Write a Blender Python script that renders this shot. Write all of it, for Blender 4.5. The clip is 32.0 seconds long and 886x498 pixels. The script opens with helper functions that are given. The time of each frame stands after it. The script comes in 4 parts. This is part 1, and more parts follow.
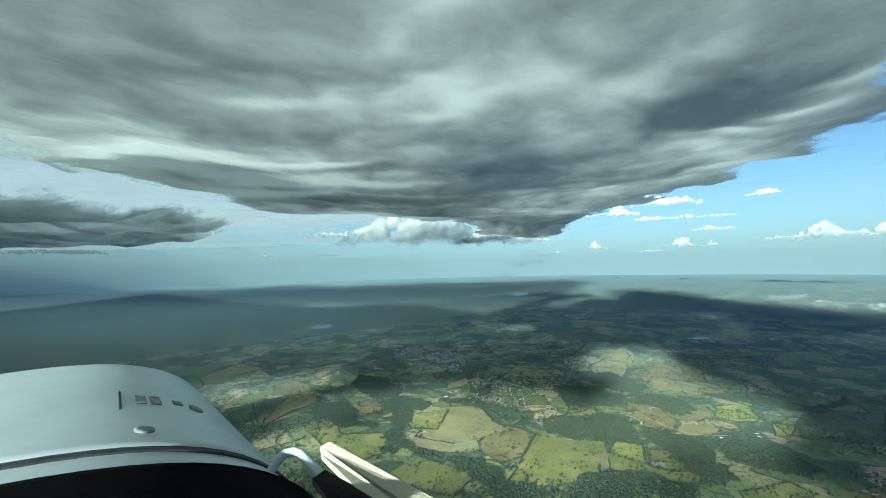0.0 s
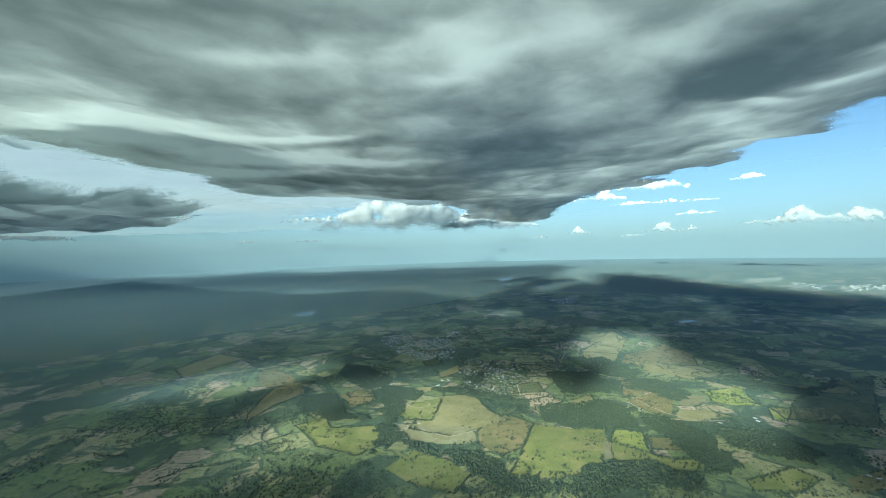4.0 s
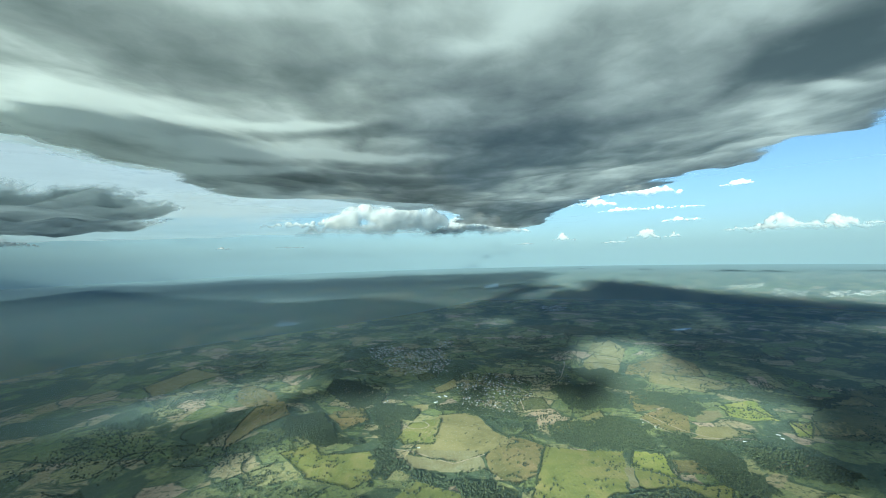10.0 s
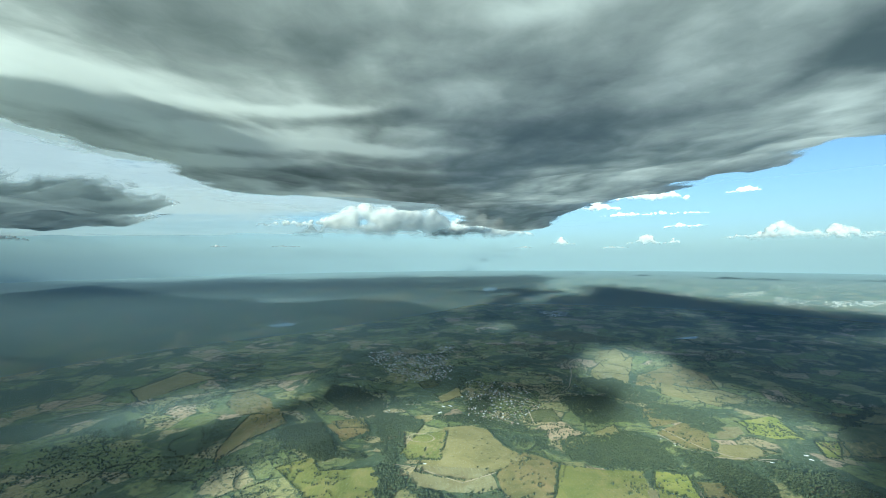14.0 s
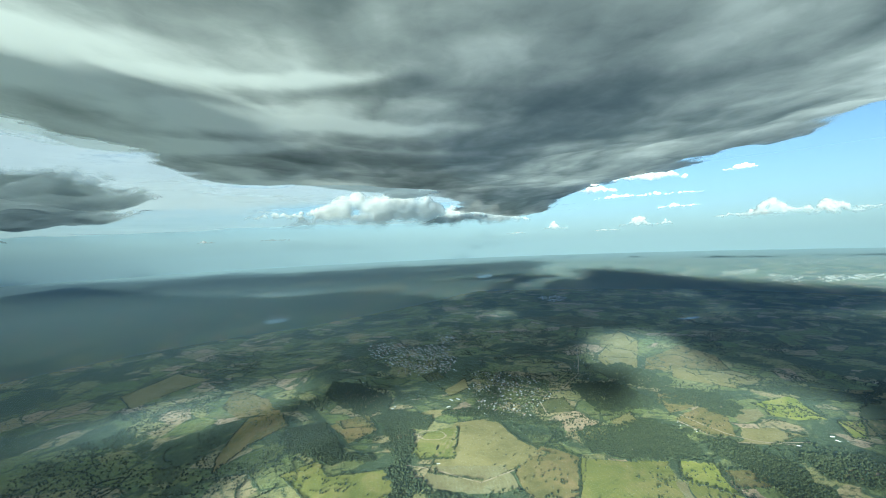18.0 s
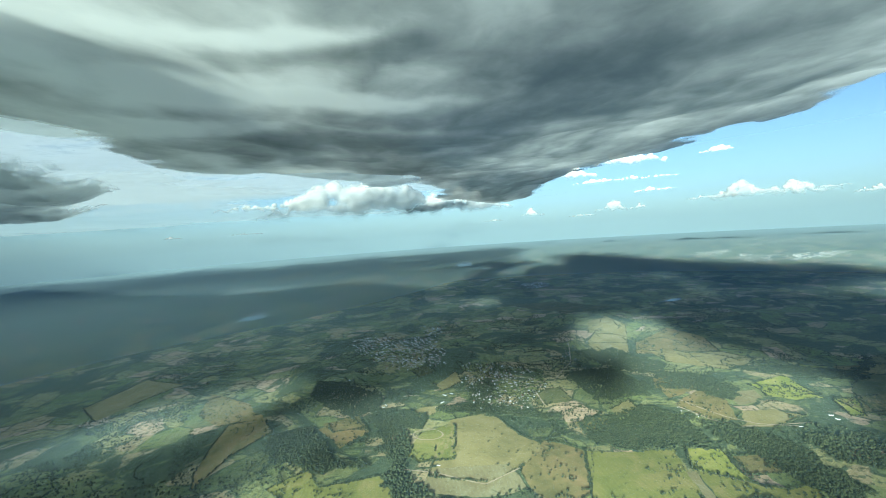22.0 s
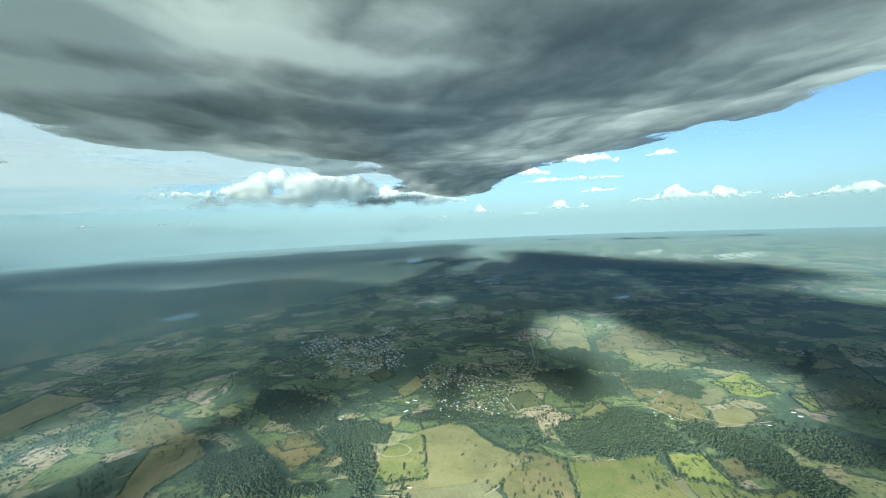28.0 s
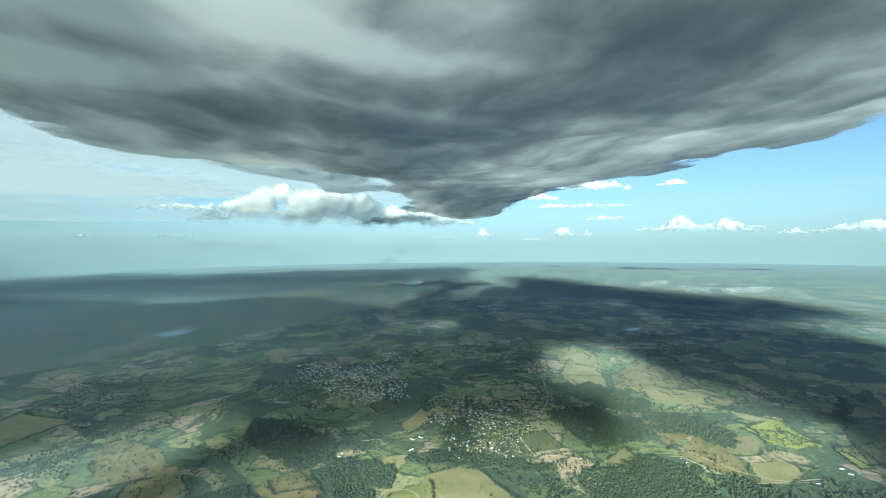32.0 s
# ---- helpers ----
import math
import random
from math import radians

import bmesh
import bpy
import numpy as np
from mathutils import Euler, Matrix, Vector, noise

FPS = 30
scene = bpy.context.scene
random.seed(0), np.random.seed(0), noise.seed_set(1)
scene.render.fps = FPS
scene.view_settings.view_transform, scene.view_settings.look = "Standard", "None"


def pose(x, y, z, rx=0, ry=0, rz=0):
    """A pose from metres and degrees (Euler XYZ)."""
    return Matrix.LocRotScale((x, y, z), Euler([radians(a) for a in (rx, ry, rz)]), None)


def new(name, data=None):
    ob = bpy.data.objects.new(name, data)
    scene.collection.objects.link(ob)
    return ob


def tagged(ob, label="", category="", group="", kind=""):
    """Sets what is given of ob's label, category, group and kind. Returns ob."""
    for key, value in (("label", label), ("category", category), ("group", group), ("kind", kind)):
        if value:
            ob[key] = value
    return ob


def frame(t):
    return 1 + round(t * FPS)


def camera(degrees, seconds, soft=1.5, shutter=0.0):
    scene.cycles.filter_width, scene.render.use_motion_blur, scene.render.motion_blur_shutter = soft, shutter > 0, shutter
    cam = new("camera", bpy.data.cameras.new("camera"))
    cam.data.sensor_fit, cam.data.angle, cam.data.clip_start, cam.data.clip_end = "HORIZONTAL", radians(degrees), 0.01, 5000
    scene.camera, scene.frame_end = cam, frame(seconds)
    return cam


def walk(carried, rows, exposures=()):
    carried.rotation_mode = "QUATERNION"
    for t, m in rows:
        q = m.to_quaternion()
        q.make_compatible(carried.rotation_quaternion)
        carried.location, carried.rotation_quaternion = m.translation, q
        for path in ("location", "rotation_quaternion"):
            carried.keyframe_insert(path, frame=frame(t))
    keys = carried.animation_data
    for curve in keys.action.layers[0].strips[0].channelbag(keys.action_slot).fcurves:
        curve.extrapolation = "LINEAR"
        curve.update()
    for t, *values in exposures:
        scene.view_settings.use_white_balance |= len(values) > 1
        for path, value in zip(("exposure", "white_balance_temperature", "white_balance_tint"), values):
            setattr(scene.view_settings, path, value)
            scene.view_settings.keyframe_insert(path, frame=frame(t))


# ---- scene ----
cam = camera(94.3, 32.0, soft=1.0)
METRES, EYE, TILT, LEAN, TURN = 249.7, 200.0, 0.0, 0.0, 0.0
ROWS = [
    (0.0, 0.0, 0.0, 0.0, 0.04, 1.82, 1.39),
    (0.5, -0.0065, 0.0142, 0.0007, -0.2, 1.46, 1.36),
    (1.0, -0.0132, 0.027, 0.0002, -0.46, 1.13, 1.4),
    (1.5, -0.0208, 0.0382, -0.0007, -0.76, 0.8, 1.46),
    (2.0, -0.0272, 0.0517, 0.0004, -1.06, 0.43, 1.53),
    (2.5, -0.0338, 0.0652, -0.0011, -1.38, 0.21, 1.57),
    (3.0, -0.0398, 0.0775, -0.0017, -1.68, 0.03, 1.58),
    (3.5, -0.0468, 0.0904, -0.0027, -2.05, -0.1, 1.58),
    (5.5, -0.0771, 0.1441, -0.0021, -3.45, -0.75, 1.67),
    (6.0, -0.0829, 0.1585, -0.0015, -3.57, -0.5, 1.47),
    (6.5, -0.0898, 0.1727, -0.0007, -3.67, -0.26, 1.35),
    (7.0, -0.0954, 0.1867, -0.0036, -3.77, -0.02, 1.36),
    (7.5, -0.1029, 0.2005, -0.0024, -3.94, 0.05, 1.39),
    (8.0, -0.1101, 0.2128, -0.0015, -4.18, 0.04, 1.38),
    (8.5, -0.116, 0.2266, -0.0025, -4.51, 0.05, 1.43),
    (9.0, -0.1227, 0.2409, -0.0016, -4.84, 0.08, 1.55),
    (9.5, -0.1291, 0.2548, -0.0011, -5.01, 0.21, 1.66),
    (10.0, -0.1344, 0.27, -0.0042, -5.01, 0.58, 1.63),
    (10.5, -0.1418, 0.2842, -0.0026, -4.92, 0.96, 1.45),
    (11.0, -0.1478, 0.2994, -0.0021, -4.87, 1.26, 1.28),
    (11.5, -0.1541, 0.3125, -0.0016, -4.86, 1.42, 1.16),
    (12.0, -0.1604, 0.327, -0.001, -4.95, 1.48, 1.04),
    (12.5, -0.1661, 0.3413, -0.0006, -5.06, 1.44, 0.88),
    (13.0, -0.1724, 0.3542, -0.0022, -5.23, 1.39, 0.63),
    (13.5, -0.1789, 0.3689, -0.0022, -5.43, 1.2, 0.44),
    (14.0, -0.1851, 0.3824, -0.0009, -5.59, 0.84, 0.51),
    (14.5, -0.1914, 0.3959, -0.0027, -5.71, 0.47, 0.85),
    (16.5, -0.2156, 0.4536, -0.0028, -5.9, -0.66, 2.21),
    (17.0, -0.2223, 0.4668, -0.0031, -6.12, -0.72, 2.28),
    (17.5, -0.2285, 0.4813, -0.0037, -6.47, -0.75, 2.33),
    (18.0, -0.2342, 0.495, -0.0033, -6.9, -0.8, 2.49),
    (18.5, -0.2405, 0.5089, -0.0047, -7.39, -0.87, 2.82),
    (19.0, -0.2471, 0.5229, -0.0042, -7.86, -1.03, 3.3),
    (19.5, -0.253, 0.5375, -0.0041, -8.29, -1.3, 3.87),
    (20.0, -0.2583, 0.5518, -0.0039, -8.67, -1.58, 4.31),
    (20.5, -0.2636, 0.5668, -0.0055, -9.06, -1.75, 4.45),
    (21.0, -0.2708, 0.5787, -0.0043, -9.45, -1.93, 4.33),
    (21.5, -0.2754, 0.5937, -0.0049, -9.85, -2.13, 4.12),
    (22.0, -0.2801, 0.6088, -0.0044, -10.25, -2.48, 4.0),
    (22.5, -0.2854, 0.6233, -0.0046, -10.68, -2.94, 4.02),
    (23.0, -0.2913, 0.6367, -0.0071, -11.19, -3.39, 4.06),
    (23.5, -0.296, 0.6517, -0.0073, -11.79, -3.82, 4.1),
    (24.0, -0.3005, 0.6666, -0.0072, -12.47, -4.27, 4.18),
    (24.5, -0.3058, 0.6815, -0.0098, -13.2, -4.78, 4.45),
    (25.0, -0.3097, 0.6967, -0.0098, -13.84, -5.42, 4.96),
    (25.5, -0.3134, 0.7127, -0.0111, -14.45, -5.97, 5.47),
    (27.5, -0.335, 0.7747, -0.0131, -17.25, -4.49, 3.64),
    (28.0, -0.339, 0.7909, -0.0127, -17.8, -3.5, 2.67),
    (28.5, -0.3413, 0.8078, -0.0158, -18.14, -2.51, 1.77),
    (29.0, -0.3432, 0.8252, -0.0128, -18.28, -1.65, 1.0),
    (29.5, -0.3482, 0.8409, -0.0136, -18.28, -0.85, 0.36),
    (30.0, -0.3504, 0.8585, -0.013, -18.16, -0.37, -0.02),
    (30.5, -0.3546, 0.8742, -0.0124, -17.99, -0.21, -0.12),
    (31.0, -0.3581, 0.89, -0.0138, -17.84, -0.21, 0.05),
    (31.5, -0.3612, 0.9068, -0.0138, -17.79, -0.32, 0.3),
    (32.0, -0.3652, 0.9222, -0.0143, -17.82, -0.35, 0.5),
]
GROUND_Z = 0.0
walk(cam, [(t, pose(0, 0, EYE, TILT, LEAN, TURN) @ pose(METRES * x, METRES * y, METRES * z, 90 + pitch, roll, yaw)) for t, x, y, z, yaw, pitch, roll in ROWS],
     exposures=[(0.0, 1.78, 4990, -14), (32.0, 2.0, 5130, -13)])

# ---- world and sun ----
SUN_EL, SUN_WAY = 15.0, (0.5, 0.866)          # elevation; the way the light travels over the ground
world = bpy.data.worlds.new("sky")
scene.world = world
world.use_nodes = True
wn = world.node_tree.nodes
sky = wn.new("ShaderNodeTexSky")
sky.sky_type = "NISHITA"
sky.sun_disc = False
sky.sun_elevation = radians(SUN_EL)
sky.sun_rotation = math.atan2(-SUN_WAY[0], -SUN_WAY[1])
sky.altitude = 2000
sky.air_density, sky.dust_density, sky.ozone_density = 0.7, 4.0, 0.0
wn["Background"].inputs["Strength"].default_value = 0.044
world.node_tree.links.new(sky.outputs["Color"], wn["Background"].inputs["Color"])
sun = new("sun", bpy.data.lights.new("sun", "SUN"))
sun.data.energy, sun.data.angle, sun.data.color = 5.2, radians(2.0), (1.0, 0.9, 0.74)
down = Vector((SUN_WAY[0], SUN_WAY[1], -math.tan(radians(SUN_EL))))
sun.rotation_euler = down.to_track_quat("-Z", "Y").to_euler()
sun.location = (0, 0, 900)


# ---- materials ----
class Mat:
    """A small builder for node materials."""

    def __init__(self, name):
        self.mat = bpy.data.materials.new(name)
        self.mat.use_nodes = True
        self.tree = self.mat.node_tree
        self.n = self.tree.nodes
        self.bsdf = self.n["Principled BSDF"]
        self.out = self.n["Material Output"]
        self.pos = self.n.new("ShaderNodeNewGeometry").outputs["Position"]

    def link(self, a, b):
        self.tree.links.new(a, b)

    def put(self, socket, value):
        if hasattr(value, "is_linked"):
            self.link(value, socket)
        else:
            socket.default_value = value

    def noise(self, scale, detail=4.0, rough=0.55, vec=None, distort=0.0):
        k = self.n.new("ShaderNodeTexNoise")
        k.inputs["Scale"].default_value, k.inputs["Detail"].default_value = scale, detail
        k.inputs["Roughness"].default_value, k.inputs["Distortion"].default_value = rough, distort
        self.link(vec or self.pos, k.inputs["Vector"])
        return k.outputs["Fac"]

    def noise_colour(self, scale, detail=3.0):
        k = self.n.new("ShaderNodeTexNoise")
        k.inputs["Scale"].default_value, k.inputs["Detail"].default_value = scale, detail
        self.link(self.pos, k.inputs["Vector"])
        return k.outputs["Color"]

    def ramp(self, fac, stops, ease="LINEAR"):
        k = self.n.new("ShaderNodeValToRGB")
        k.color_ramp.interpolation = ease
        e = k.color_ramp.elements
        while len(e) < len(stops):
            e.new(0.5)
        for el, (p, c) in zip(e, stops):
            el.position = p
            el.color = (*c, 1) if hasattr(c, "__len__") else (c, c, c, 1)
        self.link(fac, k.inputs["Fac"])
        return k.outputs["Color"]

    def mix(self, fac, a, b, mode="MIX"):
        k = self.n.new("ShaderNodeMix")
        k.data_type, k.blend_type = "RGBA", mode
        self.put(k.inputs[0], fac)
        for s, v in ((k.inputs[6], a), (k.inputs[7], b)):
            self.put(s, (*v, 1) if isinstance(v, tuple) and len(v) == 3 else v)
        return k.outputs[2]

    def math(self, op, a, b=0.0, c=0.0):
        k = self.n.new("ShaderNodeMath")
        k.operation = op
        for s, v in zip(k.inputs, (a, b, c)):
            self.put(s, v)
        return k.outputs[0]

    def vec(self, op, a, b):
        k = self.n.new("ShaderNodeVectorMath")
        k.operation = op
        self.put(k.inputs[0], a)
        self.put(k.inputs[1], b)
        return k.outputs[0]

    def smooth(self, v, lo, hi, a=0.0, b=1.0):
        k = self.n.new("ShaderNodeMapRange")
        k.interpolation_type = "SMOOTHSTEP"
        for s, x in zip(k.inputs, (v, lo, hi, a, b)):
            self.put(s, x)
        return k.outputs[0]

    def bump(self, height, strength, distance):
        k = self.n.new("ShaderNodeBump")
        k.inputs["Strength"].default_value, k.inputs["Distance"].default_value = strength, distance
        self.link(height, k.inputs["Height"])
        self.link(k.outputs["Normal"], self.bsdf.inputs["Normal"])

    def rand(self):
        return self.n.new("ShaderNodeObjectInfo").outputs["Random"]

    def island(self):
        k = self.n.new("ShaderNodeNewGeometry")
        return k.outputs["Random Per Island"]

    def done(self, colour, rough=0.9, metal=0.0, spec=0.2):
        self.put(self.bsdf.inputs["Base Color"], (*colour, 1) if isinstance(colour, tuple) else colour)
        self.bsdf.inputs["Roughness"].default_value = rough
        self.bsdf.inputs["Metallic"].default_value = metal
        self.bsdf.inputs["Specular IOR Level"].default_value = spec
        return self.mat


def ground_material():
    m = Mat("countryside")
    warp = m.vec("ADD", m.pos, m.vec("MULTIPLY", m.noise_colour(0.012, 3), (46.0, 46.0, 0.0)))
    v = m.n.new("ShaderNodeTexVoronoi")
    v.inputs["Scale"].default_value = 0.026
    m.link(warp, v.inputs["Vector"])
    e = m.n.new("ShaderNodeTexVoronoi")
    e.feature = "DISTANCE_TO_EDGE"
    e.inputs["Scale"].default_value = 0.026
    m.link(warp, e.inputs["Vector"])
    split = m.n.new("ShaderNodeSeparateColor")
    m.link(v.outputs["Color"], split.inputs[0])
    fields = m.ramp(split.outputs[0], [(0.0, (0.248, 0.274, 0.102)), (0.22, (0.397, 0.362, 0.159)), (0.42, (0.137, 0.180, 0.072)),
                                       (0.6, (0.498, 0.384, 0.217)), (0.75, (0.211, 0.258, 0.085)), (0.9, (0.644, 0.445, 0.315))], "CONSTANT")
    fields = m.mix(0.35, fields, m.ramp(m.noise(0.02, 6, 0.6), [(0.3, (0.174, 0.202, 0.085)), (0.55, (0.348, 0.319, 0.143)), (0.75, (0.547, 0.405, 0.259))]))
    wood = m.smooth(m.noise(0.0105, 8, 0.62, distort=0.6), 0.50, 0.545)
    hedge = m.smooth(e.outputs["Distance"], 0.05, 0.025)
    hedge = m.math("MULTIPLY", hedge, m.smooth(m.noise(0.05, 3), 0.42, 0.55))
    scrub = m.smooth(m.noise(0.2, 6, 0.75), 0.53, 0.57)
    woods = m.math("MAXIMUM", wood, m.math("MAXIMUM", hedge, m.math("MULTIPLY", scrub, 0.85)))
    canopy = m.ramp(m.noise(0.5, 5, 0.8), [(0.3, (0.046, 0.077, 0.049)), (0.6, (0.136, 0.161, 0.083)), (0.8, (0.234, 0.234, 0.118))])
    colour = m.mix(woods, fields, canopy)
    colour = m.mix(0.6, colour, m.ramp(m.noise(0.12, 8, 0.75), [(0.3, 0.45), (0.65, 1.1)]), "MULTIPLY")
    m.bump(m.math("ADD", m.math("MULTIPLY", woods, 0.6), m.noise(0.5, 5, 0.7)), 0.8, 1.2)
    return m.done(colour, 0.95, spec=0.1)


def field_material(name, low, mid, high, stripes=0.0):
    m = Mat(name)
    patch = m.noise(0.035, 7, 0.62, distort=0.8)
    colour = m.ramp(patch, [(0.28, low), (0.5, mid), (0.72, high)])
    grain = m.ramp(m.noise(0.7, 5, 0.7), [(0.25, 0.7), (0.75, 1.0)])
    colour = m.mix(0.8, colour, grain, "MULTIPLY")
    if stripes:
        w = m.n.new("ShaderNodeTexWave")
        w.inputs["Scale"].default_value, w.inputs["Distortion"].default_value, w.inputs["Detail"].default_value = 0.09, 3.0, 2.0
        m.link(m.pos, w.inputs["Vector"])
        colour = m.mix(stripes, colour, m.ramp(w.outputs["Fac"], [(0.0, 0.72), (1.0, 1.0)]), "MULTIPLY")
    scrub = m.smooth(m.noise(0.26, 6, 0.75), 0.59, 0.63)
    colour = m.mix(m.math("MULTIPLY", scrub, 0.6), colour, (0.06, 0.085, 0.035))
    tint = m.ramp(m.rand(), [(0.0, (0.86, 0.9, 0.9)), (1.0, (1.0, 1.0, 0.95))])
    colour = m.mix(1.0, colour, tint, "MULTIPLY")
    m.bump(m.noise(0.9, 5, 0.7), 0.5, 0.5)
    return m.done(colour, 0.95, spec=0.1)


def leaf_material(name, dark, light, per_island=True):
    m = Mat(name)
    r = m.island() if per_island else m.rand()
    colour = m.mix(r, dark, light)
    colour = m.mix(0.7, colour, m.ramp(m.noise(1.6, 4, 0.7), [(0.3, 0.45), (0.7, 1.0)]), "MULTIPLY")
    m.bump(m.noise(3.0, 4, 0.7), 0.7, 0.4)
    return m.done(colour, 0.85, spec=0.15)


def plain_material(name, a, b, scale=1.5, rough=0.8, per_island=False, by_object=False, spec=0.3, relief=0.2):
    m = Mat(name)
    colour = m.mix(m.ramp(m.noise(scale, 5, 0.65), [(0.3, 0.0), (0.7, 1.0)]), a, b)
    if per_island or by_object:
        k = m.island() if per_island else m.rand()
        colour = m.mix(1.0, colour, m.ramp(k, [(0.0, 0.55), (1.0, 1.0)]), "MULTIPLY")
    m.bump(m.noise(scale * 4, 4, 0.6), relief, 0.05)
    return m.done(colour, rough, spec=spec)


def roof_material(per_island):
    m = Mat("roofing")
    r = m.island() if per_island else m.rand()
    colour = m.ramp(r, [(0.0, (0.30, 0.15, 0.09)), (0.28, (0.38, 0.33, 0.28)), (0.5, (0.22, 0.12, 0.08)), (0.5, (0.55, 0.54, 0.52)), (0.7, (0.82, 0.82, 0.8))], "CONSTANT")
    colour = m.mix(0.5, colour, m.ramp(m.noise(2.5, 5, 0.7), [(0.3, 0.6), (0.7, 1.0)]), "MULTIPLY")
    return m.done(colour, 0.7, spec=0.3)


def cloud_material(name, thin, thick, wisps=0.03, soft=0.5, fluff=0.8, most=1.0, grain=0.5, frayed=1.0):
    """Water cloud: light that falls on its top comes through below, less where 'cloud_depth' is high; 'cloud_mass' frays its edges."""
    m = Mat(name)
    at = m.n.new("ShaderNodeAttribute")
    at.attribute_name = "cloud_mass"
    deep = m.n.new("ShaderNodeAttribute")
    deep.attribute_name = "cloud_depth"
    drawn = m.vec("MULTIPLY", m.pos, (1.0, 1.0, 1.6))
    puffs = m.math("SUBTRACT", m.noise(wisps, 6, 0.55, drawn, 0.5), 0.5)
    fine = m.math("SUBTRACT", m.noise(wisps * 3.7, 7, 0.62, drawn, 0.9), 0.5)
    rag = m.math("ADD", m.math("MULTIPLY", puffs, 1.1 * frayed), m.math("MULTIPLY", fine, 0.9 * frayed))
    tone = m.math("ADD", deep.outputs["Fac"], m.math("ADD", m.math("MULTIPLY", puffs, grain), m.math("MULTIPLY", fine, 0.55 * grain)))
    mid = tuple(0.40 * a + 0.60 * b for a, b in zip(thin, thick))
    body = m.ramp(m.smooth(tone, -0.25, 1.7), [(0.0, thin), (0.5, mid), (1.0, thick)])
    tr = m.n.new("ShaderNodeBsdfTranslucent")
    df = m.n.new("ShaderNodeBsdfDiffuse")
    m.link(body, tr.inputs["Color"])
    m.link(m.mix(1.0, body, (1.1, 1.1, 1.15), "MULTIPLY"), df.inputs["Color"])
    # droplets scatter all ways: the sheet's own slope counts for little
    if fluff:
        own = m.n.new("ShaderNodeNewGeometry").outputs["Normal"]
        cut = m.n.new("ShaderNodeSeparateXYZ")
        m.link(own, cut.inputs[0])
        flat = m.n.new("ShaderNodeCombineXYZ")
        m.link(m.math("MULTIPLY", m.math("MAXIMUM", m.math("MINIMUM", m.math("MULTIPLY", cut.outputs[2], 4.0), 1.0), -1.0), fluff), flat.inputs[2])
        way = m.vec("NORMALIZE", m.vec("ADD", m.vec("MULTIPLY", own, (1 - fluff,) * 3), flat.outputs[0]), (0.0, 0.0, 0.0))
        m.link(way, tr.inputs["Normal"])
    add = m.n.new("ShaderNodeAddShader")
    m.link(tr.outputs[0], add.inputs[0])
    m.link(df.outputs[0], add.inputs[1])
    clear = m.n.new("ShaderNodeBsdfTransparent")
    mixer = m.n.new("ShaderNodeMixShader")
    m.link(m.smooth(m.math("ADD", at.outputs["Fac"], rag), 0.05, 0.05 + soft, 0.0, most), mixer.inputs[0])
    m.link(clear.outputs[0], mixer.inputs[1])
    m.link(add.outputs[0], mixer.inputs[2])
    m.link(mixer.outputs[0], m.out.inputs["Surface"])
    return m.mat


def haze_material(name, colour, deep=None):
    """Haze stand-in: lets most light through where its 'cloud_mass' is low; of the colour deep where its 'cloud_depth'
    is 1.
    """
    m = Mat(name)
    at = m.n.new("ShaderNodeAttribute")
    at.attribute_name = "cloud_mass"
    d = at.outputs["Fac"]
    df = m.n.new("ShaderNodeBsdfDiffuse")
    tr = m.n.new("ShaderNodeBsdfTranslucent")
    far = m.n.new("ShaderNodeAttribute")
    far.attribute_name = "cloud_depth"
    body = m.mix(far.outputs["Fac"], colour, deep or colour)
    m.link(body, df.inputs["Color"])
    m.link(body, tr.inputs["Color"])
    # normal turned up, so the sheet and the wall take the same light
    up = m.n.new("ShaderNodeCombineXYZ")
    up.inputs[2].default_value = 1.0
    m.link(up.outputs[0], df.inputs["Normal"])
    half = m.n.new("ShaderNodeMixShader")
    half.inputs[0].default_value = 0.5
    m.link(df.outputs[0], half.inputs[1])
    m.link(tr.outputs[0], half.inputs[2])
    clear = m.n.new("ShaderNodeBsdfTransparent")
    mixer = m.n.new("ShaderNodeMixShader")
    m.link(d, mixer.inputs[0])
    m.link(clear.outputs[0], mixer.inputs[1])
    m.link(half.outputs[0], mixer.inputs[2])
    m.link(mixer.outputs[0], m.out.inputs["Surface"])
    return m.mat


GROUND = ground_material()
FIELD = {
    "green": field_material("green_pasture", (0.187, 0.202, 0.055), (0.298, 0.286, 0.084), (0.410, 0.339, 0.132), 0.3),
    "bright": field_material("fresh_green_pasture", (0.279, 0.303, 0.066), (0.392, 0.381, 0.092), (0.520, 0.435, 0.150), 0.2),
    "olive": field_material("olive_pasture", (0.176, 0.165, 0.062), (0.300, 0.237, 0.096), (0.424, 0.289, 0.140)),
    "tan": field_material("dry_grass", (0.246, 0.212, 0.091), (0.345, 0.289, 0.125), (0.418, 0.352, 0.181)),
    "soil": field_material("bare_earth", (0.275, 0.212, 0.103), (0.359, 0.301, 0.151), (0.442, 0.400, 0.230), 0.3),
    # shaded copy of the green pasture: the shade is put into the colour
    "dim": field_material("shade_dark_pasture", (0.097, 0.116, 0.049), (0.156, 0.158, 0.070), (0.252, 0.215, 0.098)),
}
LEAF_WOOD = leaf_material("woodland_leaves", (0.022, 0.036, 0.020), (0.085, 0.098, 0.042))
LEAF_TREE = leaf_material("tree_leaves", (0.030, 0.042, 0.020), (0.075, 0.085, 0.034), False)
BARK = plain_material("bark", (0.07, 0.05, 0.035), (0.14, 0.11, 0.08), 6.0, 0.95)
WALL = plain_material("limewashed_wall", (0.56, 0.53, 0.47), (0.7, 0.68, 0.63), 1.2, 0.9, by_object=True)
